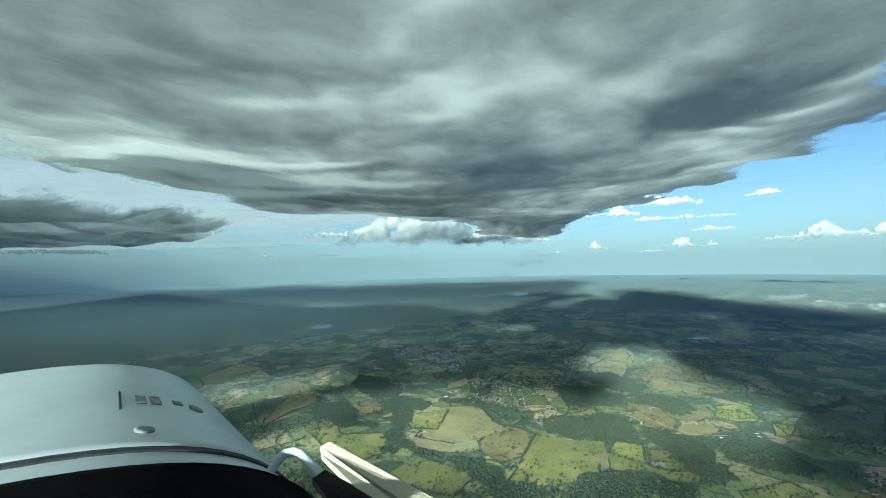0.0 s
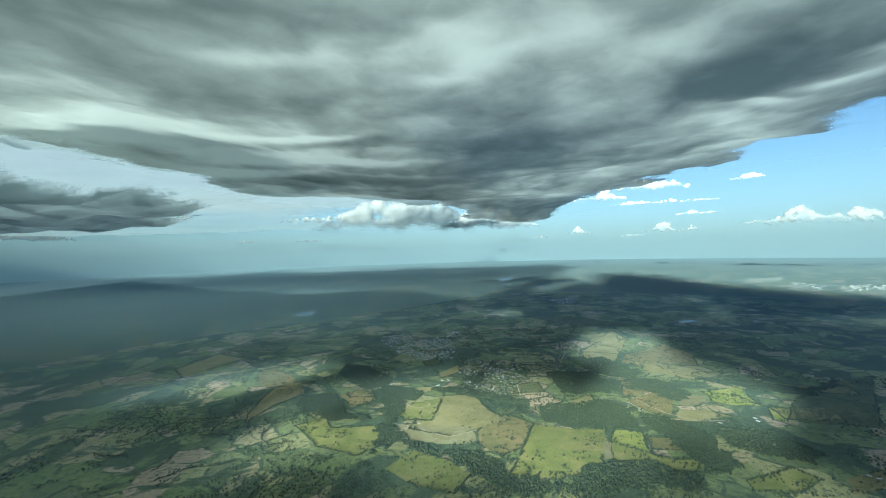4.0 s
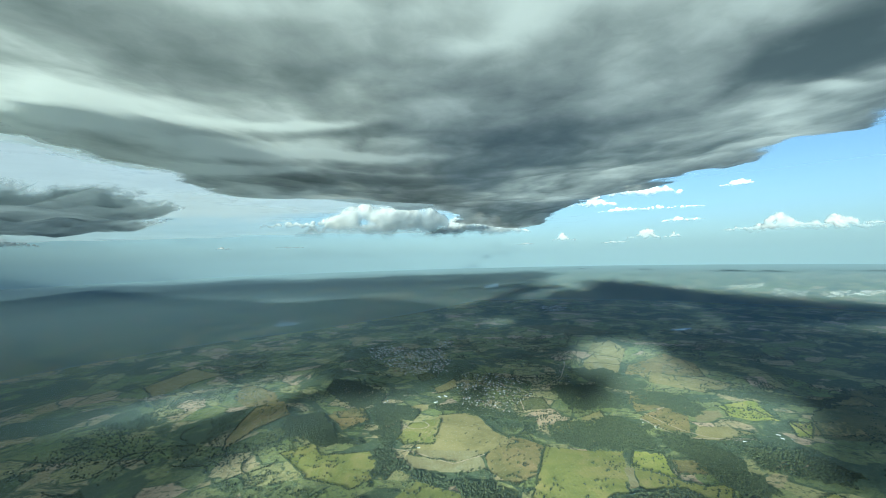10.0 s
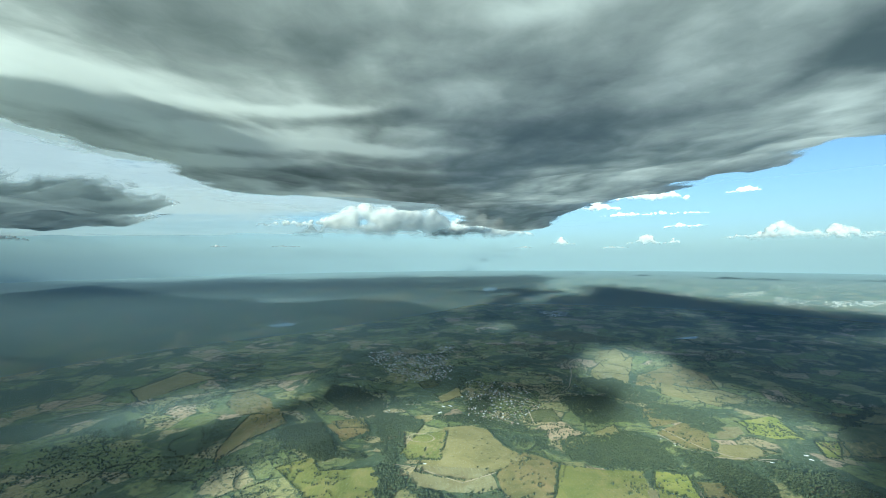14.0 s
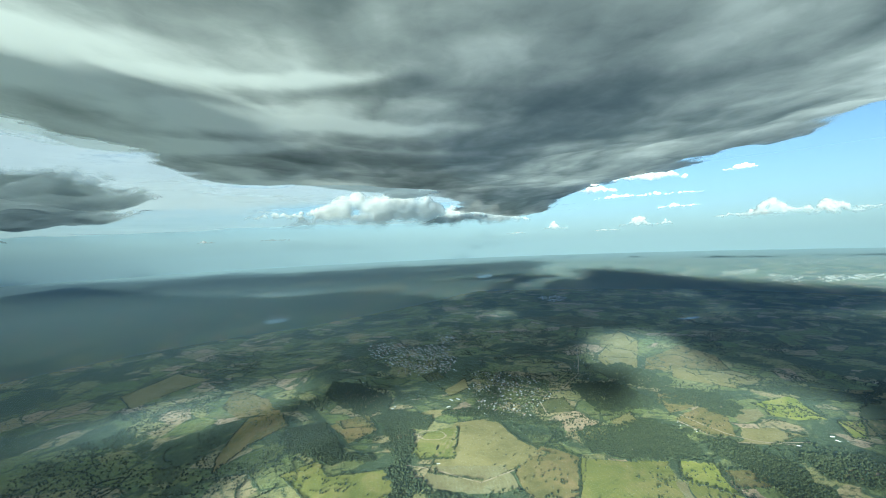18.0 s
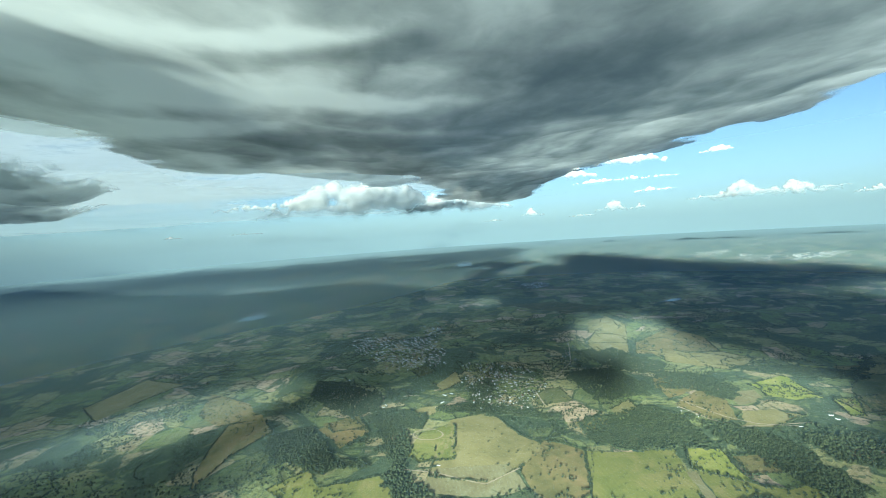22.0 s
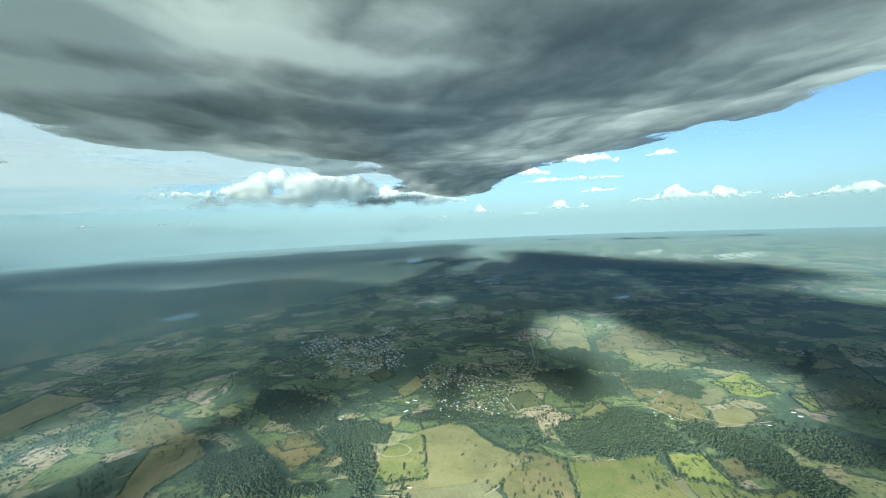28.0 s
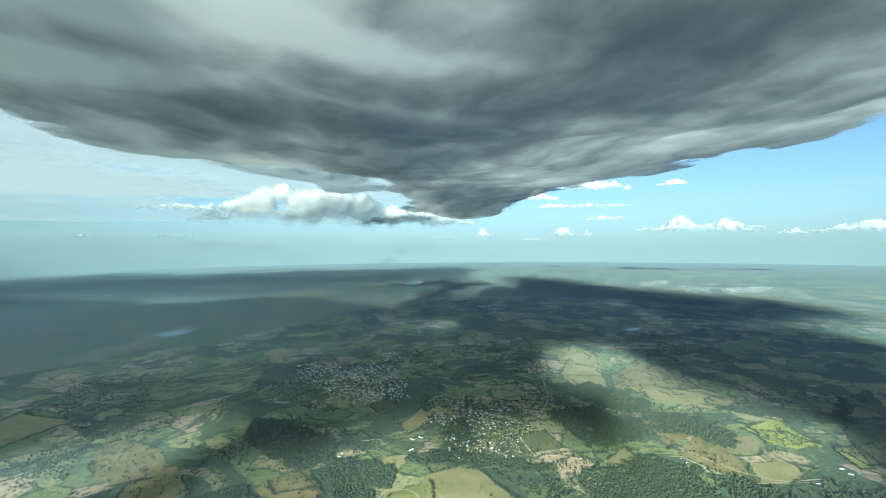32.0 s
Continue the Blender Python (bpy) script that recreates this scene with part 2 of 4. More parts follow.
WALL_FAR = plain_material("limewashed_wall_far", (0.6, 0.57, 0.5), (0.8, 0.78, 0.73), 1.2, 0.9, per_island=True)
ROOF, ROOF_FAR = roof_material(False), roof_material(True)
METAL_ROOF = plain_material("sheet_metal_roof", (0.5, 0.5, 0.48), (0.66, 0.66, 0.63), 0.8, 0.55)
DIRT = plain_material("dirt_road", (0.36, 0.27, 0.17), (0.5, 0.41, 0.29), 0.5, 0.95)
WATER = plain_material("pond_water", (0.20, 0.24, 0.26), (0.3, 0.34, 0.36), 0.05, 0.15, spec=0.6)


# ---- building helpers ----
LATTICE = np.random.RandomState(5).uniform(-1, 1, (256, 256))


def lattice_noise(x, y):
    xi, yi = np.floor(x).astype(int), np.floor(y).astype(int)
    fx, fy = x - xi, y - yi
    fx, fy = fx * fx * (3 - 2 * fx), fy * fy * (3 - 2 * fy)
    g = lambda a, b: LATTICE[a % 256, b % 256]
    return (g(xi, yi) * (1 - fx) + g(xi + 1, yi) * fx) * (1 - fy) + (g(xi, yi + 1) * (1 - fx) + g(xi + 1, yi + 1) * fx) * fy


def puff(x, y, s, seed=0.0, octaves=4):
    """Soft uneven lumps about s metres wide, about -1 to 1."""
    total, a = 0.0, 1.0
    x, y = np.asarray(x, dtype=float), np.asarray(y, dtype=float)
    for k in range(octaves):
        c, q = math.cos(k * 1.1), math.sin(k * 1.1)
        total = total + a * lattice_noise((x * c + y * q) / s + 17.3 * k + seed * 7.1, (y * c - x * q) / s + 5.9 * k + seed * 3.3)
        s, a = s * 0.48, a * 0.52
    return total


def hgt(x, y):
    """Height of the rolling ground; flat far off."""
    d2 = ((x - 120) ** 2 + (y - 560) ** 2) / 1.0e6
    k = np.exp(-0.7 * d2)
    h = np.sin(x / 71 + 0.6 * np.sin(y / 93)) * np.cos(y / 64 + 1.1) + 0.6 * np.sin(x / 33 + y / 47 + 2) + 0.35 * np.cos(x / 21 - y / 29)
    return GROUND_Z + 2.2 * h * k


def mesh_object(name, verts, faces, mat, smooth=False, parent=None, label=""):
    me = bpy.data.meshes.new(name)
    me.from_pydata([tuple(v) for v in verts], [], [tuple(f) for f in faces])
    if smooth:
        me.polygons.foreach_set("use_smooth", [True] * len(me.polygons))
    me.materials.append(mat)
    ob = new(name, me)
    if parent:
        ob.parent = parent
    if label:
        ob["label"] = label
    return ob


def set_density(ob, values, depth=None):
    for nm, v in (("cloud_mass", values), ("cloud_depth", depth)):
        if v is not None:
            ob.data.attributes.new(nm, "FLOAT", "POINT").data.foreach_set("value", np.asarray(v, dtype=np.float32).reshape(-1))


def grid_faces(nx, ny):
    i = np.arange(nx - 1)[:, None] * ny + np.arange(ny - 1)[None, :]
    return np.stack([i, i + ny, i + ny + 1, i + 1], -1).reshape(-1, 4)


def inside(poly, x, y):
    hit = np.zeros(np.shape(x), bool)
    for (x0, y0), (x1, y1) in zip(poly, poly[1:] + poly[:1]):
        cross = ((y0 > y) != (y1 > y)) & (x < (x1 - x0) * (y - y0) / (y1 - y0 + 1e-9) + x0)
        hit ^= cross
    return hit


def edge_distance(poly, x, y):
    """Distance to the outline, positive inside."""
    d = np.full(np.shape(x), 1e9)
    for (x0, y0), (x1, y1) in zip(poly, poly[1:] + poly[:1]):
        ux, uy = x1 - x0, y1 - y0
        s = np.clip(((x - x0) * ux + (y - y0) * uy) / (ux * ux + uy * uy + 1e-9), 0, 1)
        d = np.minimum(d, np.hypot(x - x0 - s * ux, y - y0 - s * uy))
    return np.where(inside(poly, x, y), d, -d)


def field(kind, label, pts, lift=0.25, name="field"):
    """A field with a ragged edge, draped on the ground."""
    rng = random.Random(int(abs(pts[0][0] * 7 + pts[0][1] * 13)))
    ring = []
    for (x0, y0), (x1, y1) in zip(pts, pts[1:] + pts[:1]):
        n = max(2, int(math.hypot(x1 - x0, y1 - y0) / 6))
        for k in range(n):
            ring.append((x0 + (x1 - x0) * k / n + rng.uniform(-0.9, 0.9), y0 + (y1 - y0) * k / n + rng.uniform(-0.9, 0.9)))
    bm = bmesh.new()
    vs = [bm.verts.new((x, y, 0)) for x, y in ring]
    bm.faces.new(vs)
    bmesh.ops.triangulate(bm, faces=bm.faces[:])
    for _ in range(4):
        long = [e for e in bm.edges if e.calc_length() > 9]
        if not long:
            break
        bmesh.ops.subdivide_edges(bm, edges=long, cuts=1)
        bmesh.ops.triangulate(bm, faces=[f for f in bm.faces if len(f.verts) > 3])
    for v in bm.verts:
        v.co.z = float(hgt(v.co.x, v.co.y)) + lift
    bmesh.ops.recalc_face_normals(bm, faces=bm.faces[:])
    if sum(f.normal.z for f in bm.faces) < 0:
        bmesh.ops.reverse_faces(bm, faces=bm.faces[:])
    me = bpy.data.meshes.new(name)
    bm.to_mesh(me)
    bm.free()
    me.materials.append(FIELD[kind] if kind in FIELD else kind)
    return tagged(new(name, me), label, "field", kind="structure")


def strip(name, pts, width, mat, label, lift=0.45):
    """A track along pts."""
    line = []
    for (x0, y0), (x1, y1) in zip(pts, pts[1:]):
        n = max(1, int(math.hypot(x1 - x0, y1 - y0) / 5))
        line += [(x0 + (x1 - x0) * k / n, y0 + (y1 - y0) * k / n) for k in range(n)]
    line.append(pts[-1])
    verts, faces = [], []
    for k, (x, y) in enumerate(line):
        a, b = line[max(0, k - 1)], line[min(len(line) - 1, k + 1)]
        dx, dy = b[0] - a[0], b[1] - a[1]
        l = math.hypot(dx, dy) or 1
        w = width * (0.85 + 0.3 * math.sin(k * 1.7)) / 2
        for s in (-1, 1):
            px, py = x - s * dy / l * w, y + s * dx / l * w
            verts.append((px, py, float(hgt(px, py)) + lift))
        if k:
            faces.append((2 * k - 2, 2 * k, 2 * k + 1, 2 * k - 1))
    return tagged(mesh_object(name, verts, faces, mat), label, "road", kind="structure")


# icosahedron, the seed of all leaf clumps and cloud heads
def ico(level=1):
    bm = bmesh.new()
    bmesh.ops.create_icosphere(bm, subdivisions=level, radius=1)
    v = np.array([x.co[:] for x in bm.verts])
    f = np.array([[x.index for x in q.verts] for q in bm.faces])
    bm.free()
    return v, f


ICO_V, ICO_F = ico(1)


def clumps(centres, radii, squash, rng, rough=0.28, base=(ICO_V, ICO_F)):
    """Many uneven leaf clumps as vertex and face arrays."""
    bv, bf = base
    n = len(centres)
    jitter = 1 + rng.uniform(-rough, rough, (n, len(bv), 1))
    v = bv[None] * jitter * radii[:, None, None]
    v[:, :, 2] *= squash[:, None]
    v += centres[:, None, :]
    f = bf[None] + (np.arange(n) * len(bv))[:, None, None]
    return v.reshape(-1, 3), f.reshape(-1, 3)


# ---- ground ----
def build_ground():
    n, k = 300, 4.4
    u = np.linspace(-1, 1, n)
    s = np.sinh(k * u) / np.sinh(k) * 5600
    x, y = np.meshgrid(s + 120, s + 520, indexing="ij")
    v = np.stack([x, y, hgt(x, y)], -1).reshape(-1, 3)
    ob = mesh_object("ground", v, grid_faces(n, n), GROUND, True)
    tagged(ob, "rolling green farmland with pastures and dark woods", "ground", kind="structure")


build_ground()

# fields
GREEN, DRY = "open green pasture with a ragged hedge edge", "dry straw-coloured pasture on the open plain"
field("green", "large smooth light-green field beside woods", [(100, 476), (132, 467), (175, 462), (155, 419), (136, 381), (106, 364), (54, 379), (75, 421)])
field("bright", "bright fresh-green field bordered by small trees", [(183, 457), (208, 446), (202, 432), (194, 411), (193, 397), (183, 412), (163, 424), (170, 436)])
field("green", "light-green pasture sloping to the woods", [(165, 424), (185, 405), (209, 390), (235, 391), (213, 368), (198, 370), (185, 384), (151, 388)])
field("soil", "bare orange-brown earth strip beside a field", [(157, 425), (163, 424), (151, 391), (141, 388)], 0.4)
field("tan", DRY, [(-1, 566), (46, 576), (57, 521), (75, 487), (37, 468), (5, 460), (-37, 477), (-21, 526)])
field("soil", "reddish brown ploughed field", [(31, 477), (34, 440), (4, 441), (-48, 461), (-33, 487)], 0.4)
field("olive", "olive pasture dotted with small trees", [(36, 465), (74, 504), (100, 478), (75, 421), (51, 411), (37, 435)])
field("green", GREEN, [(-56, 401), (-28, 435), (4, 408), (19, 383), (3, 356), (-27, 370)])
field("green", "green paddock with an oval track", [(-53, 515), (-34, 550), (1, 558), (-11, 496), (-43, 498)])
field("green", GREEN, [(-166, 495), (-136, 513), (-124, 486), (-74, 490), (-63, 443), (-87, 422), (-129, 446)])
field("olive", "olive hillside pasture", [(-138, 596), (-105, 616), (-84, 570), (-112, 545)])
field("olive", "olive hillside pasture", [(-239, 545), (-238, 636), (-210, 658), (-185, 602), (-214, 564), (-232, 519)])
field("tan", DRY, [(-455, 760), (-423, 852), (-348, 801), (-379, 753), (-408, 701)])
field("olive", "olive hillside pasture", [(-294, 746), (-233, 700), (-207, 639), (-251, 637), (-282, 673)])
field("tan", "straw-coloured hill pasture beyond the village", [(272, 772), (391, 919), (388, 842), (319, 735), (267, 718)])
field("olive", "olive hill pasture", [(344, 749), (432, 790), (447, 727), (414, 659), (361, 663)])
field("tan", DRY, [(329, 705), (395, 645), (407, 608), (360, 589), (315, 643)])
field("soil", "bare orange-brown field", [(293, 521), (337, 535), (309, 507), (288, 505)])
field("olive", "olive pasture with a few trees", [(232, 528), (284, 551), (290, 525), (259, 480), (238, 491)])
field("tan", DRY, [(254, 471), (305, 490), (321, 467), (279, 460)])
field("bright", "fresh-green pasture on a slope", [(341, 547), (395, 550), (377, 503), (342, 505)])
field("bright", "bright yellow-green pasture", [(382, 488), (406, 484), (373, 455), (360, 458)])
field("tan", DRY, [(118, 530), (153, 538), (154, 515), (122, 504)])
field("tan", DRY, [(168, 545), (198, 557), (194, 535), (168, 529)])
field("green", GREEN, [(245, 353), (300, 367), (308, 350), (273, 335), (238, 337)])
field("olive", GREEN, [(327, 349), (373, 357), (353, 333), (315, 332)])
field("olive", "olive clearing above the valley", [(-135, 608), (-96, 612), (-87, 579), (-121, 581)])
field("tan", "dry clearing beside the village", [(1, 675), (35, 713), (37, 678), (5, 652)])
field("tan", "dry pasture strip with scrub", [(-69, 591), (-19, 612), (6, 605), (-18, 588), (-63, 571)])
field("tan", "far pale stubble field", [(-285, 2161), (0, 2215), (-11, 1854), (-217, 1830)])
field("tan", "far pale stubble field", [(-644, 2671), (-453, 2803), (-392, 2510), (-553, 2399)])
field("dim", "green meadow with shade put into its colour", [(-25, 744), (-1, 753), (9, 725), (-16, 709)])
field("dim", "green meadow with shade put into its colour", [(253, 1158), (384, 1138), (465, 990), (343, 979)])
field("dim", "green meadow with shade put into its colour", [(104, 615), (144, 614), (142, 575), (102, 582)])
field("dim", "plain pasture with shade put into its colour", [(418, 498), (550, 570), (611, 578), (450, 429), (385, 453)])
field("olive", "olive pasture with scrub", [(252, 585), (292, 597), (305, 563), (258, 545), (236, 542)])
field("olive", "olive pasture with scrub", [(208, 437), (239, 427), (228, 408), (197, 410)])
field("tan", DRY, [(343, 897), (391, 903), (371, 836), (333, 799), (302, 824)])
field("tan", DRY, [(267, 765), (325, 746), (299, 703), (253, 717)])
field("soil", "bare orange-brown earth on a slope", [(284, 763), (298, 749), (282, 721), (269, 731)], 0.5)
field("olive", "olive hill pasture", [(345, 753), (395, 750), (394, 707), (344, 669), (305, 694)])
field("tan", DRY, [(366, 664), (413, 656), (421, 610), (379, 591), (349, 624)])
field("olive", "olive pasture with scrub", [(262, 602), (300, 593), (298, 563), (267, 552), (241, 571)])
field("soil", "bare orange-brown field", [(313, 535), (334, 532), (326, 516), (301, 510), (295, 517)], 0.4)
field("bright", "long fresh-green pasture on a slope", [(350, 539), (372, 522), (376, 494), (346, 498), (331, 517)])
field("tan", DRY, [(278, 494), (309, 488), (310, 470), (286, 466), (264, 477)])
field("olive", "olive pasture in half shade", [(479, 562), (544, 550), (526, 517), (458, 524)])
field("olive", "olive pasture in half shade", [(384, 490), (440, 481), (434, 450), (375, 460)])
field("green", GREEN, [(449, 576), (476, 563), (434, 539), (416, 552)])

# ---- clouds ----
CLOUD_BASE = 280.0
DECK = cloud_material("rain_cloud", (0.42, 0.42, 0.396), (0.062, 0.072, 0.071), 0.026, 0.7, 0.85, 0.94, 0.46)
BANK = cloud_material("bank_cloud", (0.46, 0.49, 0.49), (0.085, 0.105, 0.12), 0.016, 0.7, 0.8, 1.0, 0.5)
RAGS = cloud_material("cloud_rags", (0.56, 0.54, 0.49), (0.12, 0.135, 0.14), 0.014, 1.0, 0.0, 0.9, 0.6, 0.7)
HEAP = cloud_material("heap_cloud", (0.205, 0.195, 0.178), (0.13, 0.15, 0.155), 0.012, 1.1, 0.0, 0.85, 0.6, 0.6)
STRATUS = cloud_material("thin_stratus", (0.56, 0.57, 0.55), (0.36, 0.38, 0.38), 0.006, 1.2, 0.9, 0.36, 0.6)
# the outline runs on unseen behind and to the left, to shade the plain
DECK_EDGE = [(-2600, -2600), (800, -2600), (420, -100), (200, 120), (258, 225), (318, 340), (342, 470), (330, 580), (300, 700), (290, 900), (345, 1080), (250, 1190),
             (110, 1080), (40, 900), (-60, 770), (-160, 725), (-275, 695), (-300, 420), (-300, 258), (-345, 300), (-3000, 2680)]
# thick dark places (plus) and thin bright ones (minus): x, y, half axes, amount
HEAVY = [(-122, 166, 60, 26, .40), (-150, 218, 90, 24, .50), (27, 413, 75, 46, .45), (131, 200, 40, 32, .90), (98, 603, 95, 90, .45), (233, 359, 55, 40, .35),
         (-72, 340, 60, 16, .45), (-19, 285, 45, 20, .45), (62, 348, 55, 40, .45), (110, 240, 38, 30, .55), (-52, 519, 90, 46, .50), (90, 300, 50, 36, .30)]
HEAVY += [(-178, 550, 60, 40, .25), (90, 395, 70, 50, .30), (52, 522, 80, 60, .35), (-135, 515, 70, 30, .30), (-190, 445, 50, 20, .15), (5, 660, 120, 90, .50),
          (167, 420, 60, 50, .40), (200, 950, 120, 170, .55), (-77, 250, 50, 14, .35), (250, 500, 50, 70, .30), (90, 820, 110, 90, .45)]
THIN = [(-13, 127, 20, 11, .95), (0, 199, 20, 15, .75), (31, 178, 22, 14, .45), (71, 196, 24, 17, .45), (-267, 305, 60, 24, .80), (-158, 312, 70, 14, .65),
        (-13, 226, 18, 13, .70), (-176, 285, 50, 13, .70), (-245, 335, 60, 22, .70), (-90, 313, 38, 11, .65), (-161, 376, 60, 15, .50), (-128, 407, 62, 22, 1.1)]
THIN += [(-50, 408, 52, 17, 1.0), (-221, 490, 80, 34, .75), (-241, 665, 60, 50, .60), (179, 258, 26, 13, .85), (203, 220, 24, 12, .95), (196, 180, 22, 12, .80),
         (182, 300, 28, 14, .60), (255, 330, 30, 14, .60), (-95, 205, 30, 10, .40), (-40, 470, 50, 10, .40), (-150, 690, 70, 30, .60), (290, 640, 24, 60, .5)]
# unseen gaps behind the flight path, placed to sunlight chosen fields: x, y of that ground, half axes, turn, strength
SUN_GAPS = [(85, 485, 190, 110, -10, 2.6), (300, 555, 150, 95, 15, 2.6), (350, 770, 95, 175, -14, 2.6), (-300, 690, 130, 60, 20, 1.9), (-150, 590, 60, 35, 0, 1.9), (-130, 480, 85, 50, 0, 1.9), (-40, 590, 75, 60, 0, 1.7), (250, 345, 80, 30, 0, 1.5)]
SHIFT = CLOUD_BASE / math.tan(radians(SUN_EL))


def deck_fields(x, y):
    """Edge mass, thickness and height of the rain cloud's base; its lumps grow longer along the wind."""
    wx, wy = x + 20 * puff(x, y, 90, 11.0, 4), y + 20 * puff(x, y, 90, 12.0, 4)
    ly = np.where(y > 0, 900 * np.log1p(np.maximum(y, 0) / 900), y) + 9 * puff(x, y, 60, 16.0, 3)
    lx = x + 9 * puff(x, y, 60, 15.0, 3)
    rim = edge_distance(DECK_EDGE, x, y) + 30 * puff(x, y, 80, 0.0, 6)
    mass = np.clip(rim / 34, -1.2, 1.4)
    deep = 0.86 - 0.16 * np.clip((y - 240) / 160, 0, 1) + 0.30 * puff(lx, ly, 95, 1.0, 3)
    for places, sign in ((HEAVY, 1.0), (THIN, -1.0)):
        for cx, cy, rx, ry, amount in places:
            deep = deep + sign * amount * np.exp(-((wx - cx) / rx) ** 2 - ((wy - cy) / ry) ** 2)
    lobes = [1.0 - 2.2 * np.abs(puff(lx, ly, size, seed, 3)) for size, seed in ((60, 6.0), (26, 8.0), (11, 9.0))]
    deep = deep + 0.20 * (lobes[0] - 0.35) + 0.07 * (lobes[1] - 0.35) + 0.03 * (lobes[2] - 0.35) + 0.08 * puff(lx, ly, 24, 14.0, 4)
    deep = deep * (0.58 + 0.42 * np.clip(rim / 75, 0, 1))
    far = np.clip((y - 780) / 350, 0, 1)
    z = CLOUD_BASE + 6 * puff(x, y, 240, 1.0, 2) - 1.6 * puff(lx, ly, 110, 1.0, 1) - 0.5 * lobes[0] - 0.7 * np.clip(deep - 0.4, -0.6, 1.1) - 18 * far
    z = z + 8 * np.exp(-np.clip(rim, 0, 400) / 60)
    for gx, gy, rx, ry, turn, amount in SUN_GAPS:
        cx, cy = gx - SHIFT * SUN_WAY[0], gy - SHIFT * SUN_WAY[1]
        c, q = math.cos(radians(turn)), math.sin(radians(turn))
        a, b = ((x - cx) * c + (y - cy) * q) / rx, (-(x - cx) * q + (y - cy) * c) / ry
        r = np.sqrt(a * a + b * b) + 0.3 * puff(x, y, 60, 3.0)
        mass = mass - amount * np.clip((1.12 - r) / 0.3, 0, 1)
    return mass, deep, z


def cloud_mesh(name, label, x, y, z, mass, deep, mat, drop=None, group=""):
    keep = (mass > -0.9).reshape(-1)
    f = grid_faces(*x.shape)
    use = keep[f].any(1)
    if drop is not None:
        use &= ~drop.reshape(-1)[f].all(1)
    ob = mesh_object(name, np.stack([x, y, z], -1).reshape(-1, 3), f[use], mat, True)
    set_density(ob, mass, deep)
    return tagged(ob, label, "cloud", group, "structure")


def build_deck():
    ys = np.concatenate([np.arange(40, 640, 2.6), np.arange(640, 1300, 5.0)])
    x, y = np.meshgrid(np.arange(-520, 470, 3.0), ys, indexing="ij")
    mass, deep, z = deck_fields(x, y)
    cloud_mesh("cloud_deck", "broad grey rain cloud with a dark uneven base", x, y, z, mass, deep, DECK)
    # unseen rest of the deck, added to shade the ground around the gaps
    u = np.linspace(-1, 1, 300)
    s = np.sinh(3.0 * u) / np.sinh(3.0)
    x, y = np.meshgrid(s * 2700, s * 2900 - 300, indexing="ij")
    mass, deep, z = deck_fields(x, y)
    cloud_mesh("shade_deck_behind", "unseen rain cloud behind, its gaps placed to light the fields", x, y, z, mass, deep, DECK, (x > -505) & (x < 455) & (y > 50) & (y < 1285))


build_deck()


def cloud_sheet(name, label, edge, span, n, centre, mat, base, fade, size, deep0=0.8, thin=(), rise=8.0):
    """A separate flat-based cloud: thin and bright along its rim."""
    u = np.linspace(-1, 1, n)
    x, y = np.meshgrid(u * span[0] + centre[0], u * span[1] + centre[1], indexing="ij")
    rim = edge_distance(edge, x, y) + fade * 0.8 * puff(x, y, size, 2.0, 6)
    deep = deep0 + 0.35 * puff(x, y, size * 1.3, 5.0, 5)
    for cx, cy, rx, ry, amount in thin:
        deep = deep - amount * np.exp(-((x - cx) / rx) ** 2 - ((y - cy) / ry) ** 2)
    deep = deep * (0.3 + 0.7 * np.clip(rim / (1.6 * fade), 0, 1))
    z = base + rise * puff(x, y, size, 3.0, 4) - rise * 0.8 * deep + rise * 1.5 * np.exp(-np.clip(rim, 0, 900) / fade)
    return cloud_mesh(name, label, x, y, z, np.clip(rim / fade, -1.2, 1.4), deep, mat)


# bank and veil are widened out of view on the left, to shade the plain
BANK_EDGE = [(-470, 372), (-375, 400), (-400, 520), (-288, 566), (-410, 790), (-700, 1120), (-1060, 1040), (-1400, 1180), (-1200, 700)]
cloud_sheet("cloud_bank", "separate slate-grey cloud bank with a flat base", BANK_EDGE, (760, 520), 170, (-820, 740), BANK, 272, 45, 110, 1.2, rise=10)
VEIL_EDGE = [(-230, 120), (-600, 330), (-480, 420), (-430, 560), (-320, 740), (-220, 930), (-60, 1180), (120, 1130), (-100, 800), (-200, 640), (-180, 400)]
cloud_sheet("cloud_veil", "thin cream-white cloud beside the rain cloud", VEIL_EDGE, (420, 560), 130, (-160, 700), BANK, 312, 45, 90, 0.1)

# pale streaks low on the left, spread also to shade the far plain
STRATUS_EDGE = [(-1060, 700), (-420, 720), (-150, 1100), (0, 1900), (200, 2300), (-1900, 2400), (-2900, 1000), (-1700, 700)]
cloud_sheet("stratus", "low pale stratus far off under the haze", STRATUS_EDGE, (2200, 1250), 170, (-1650, 1600), STRATUS, 305, 240, 330, 0.2, rise=5)

# unseen higher cloud, added behind the flight path to shade the far woods
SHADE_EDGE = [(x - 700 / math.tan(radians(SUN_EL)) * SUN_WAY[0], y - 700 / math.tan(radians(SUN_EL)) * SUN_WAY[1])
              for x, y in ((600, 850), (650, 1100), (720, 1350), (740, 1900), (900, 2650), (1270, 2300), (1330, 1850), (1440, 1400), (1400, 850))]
cloud_sheet("shade_cloud_behind", "unseen grey cloud added behind the flight path for shade", SHADE_EDGE, (480, 1050), 110, (-190, -600), BANK, 700, 110, 160, 0.9, rise=6)


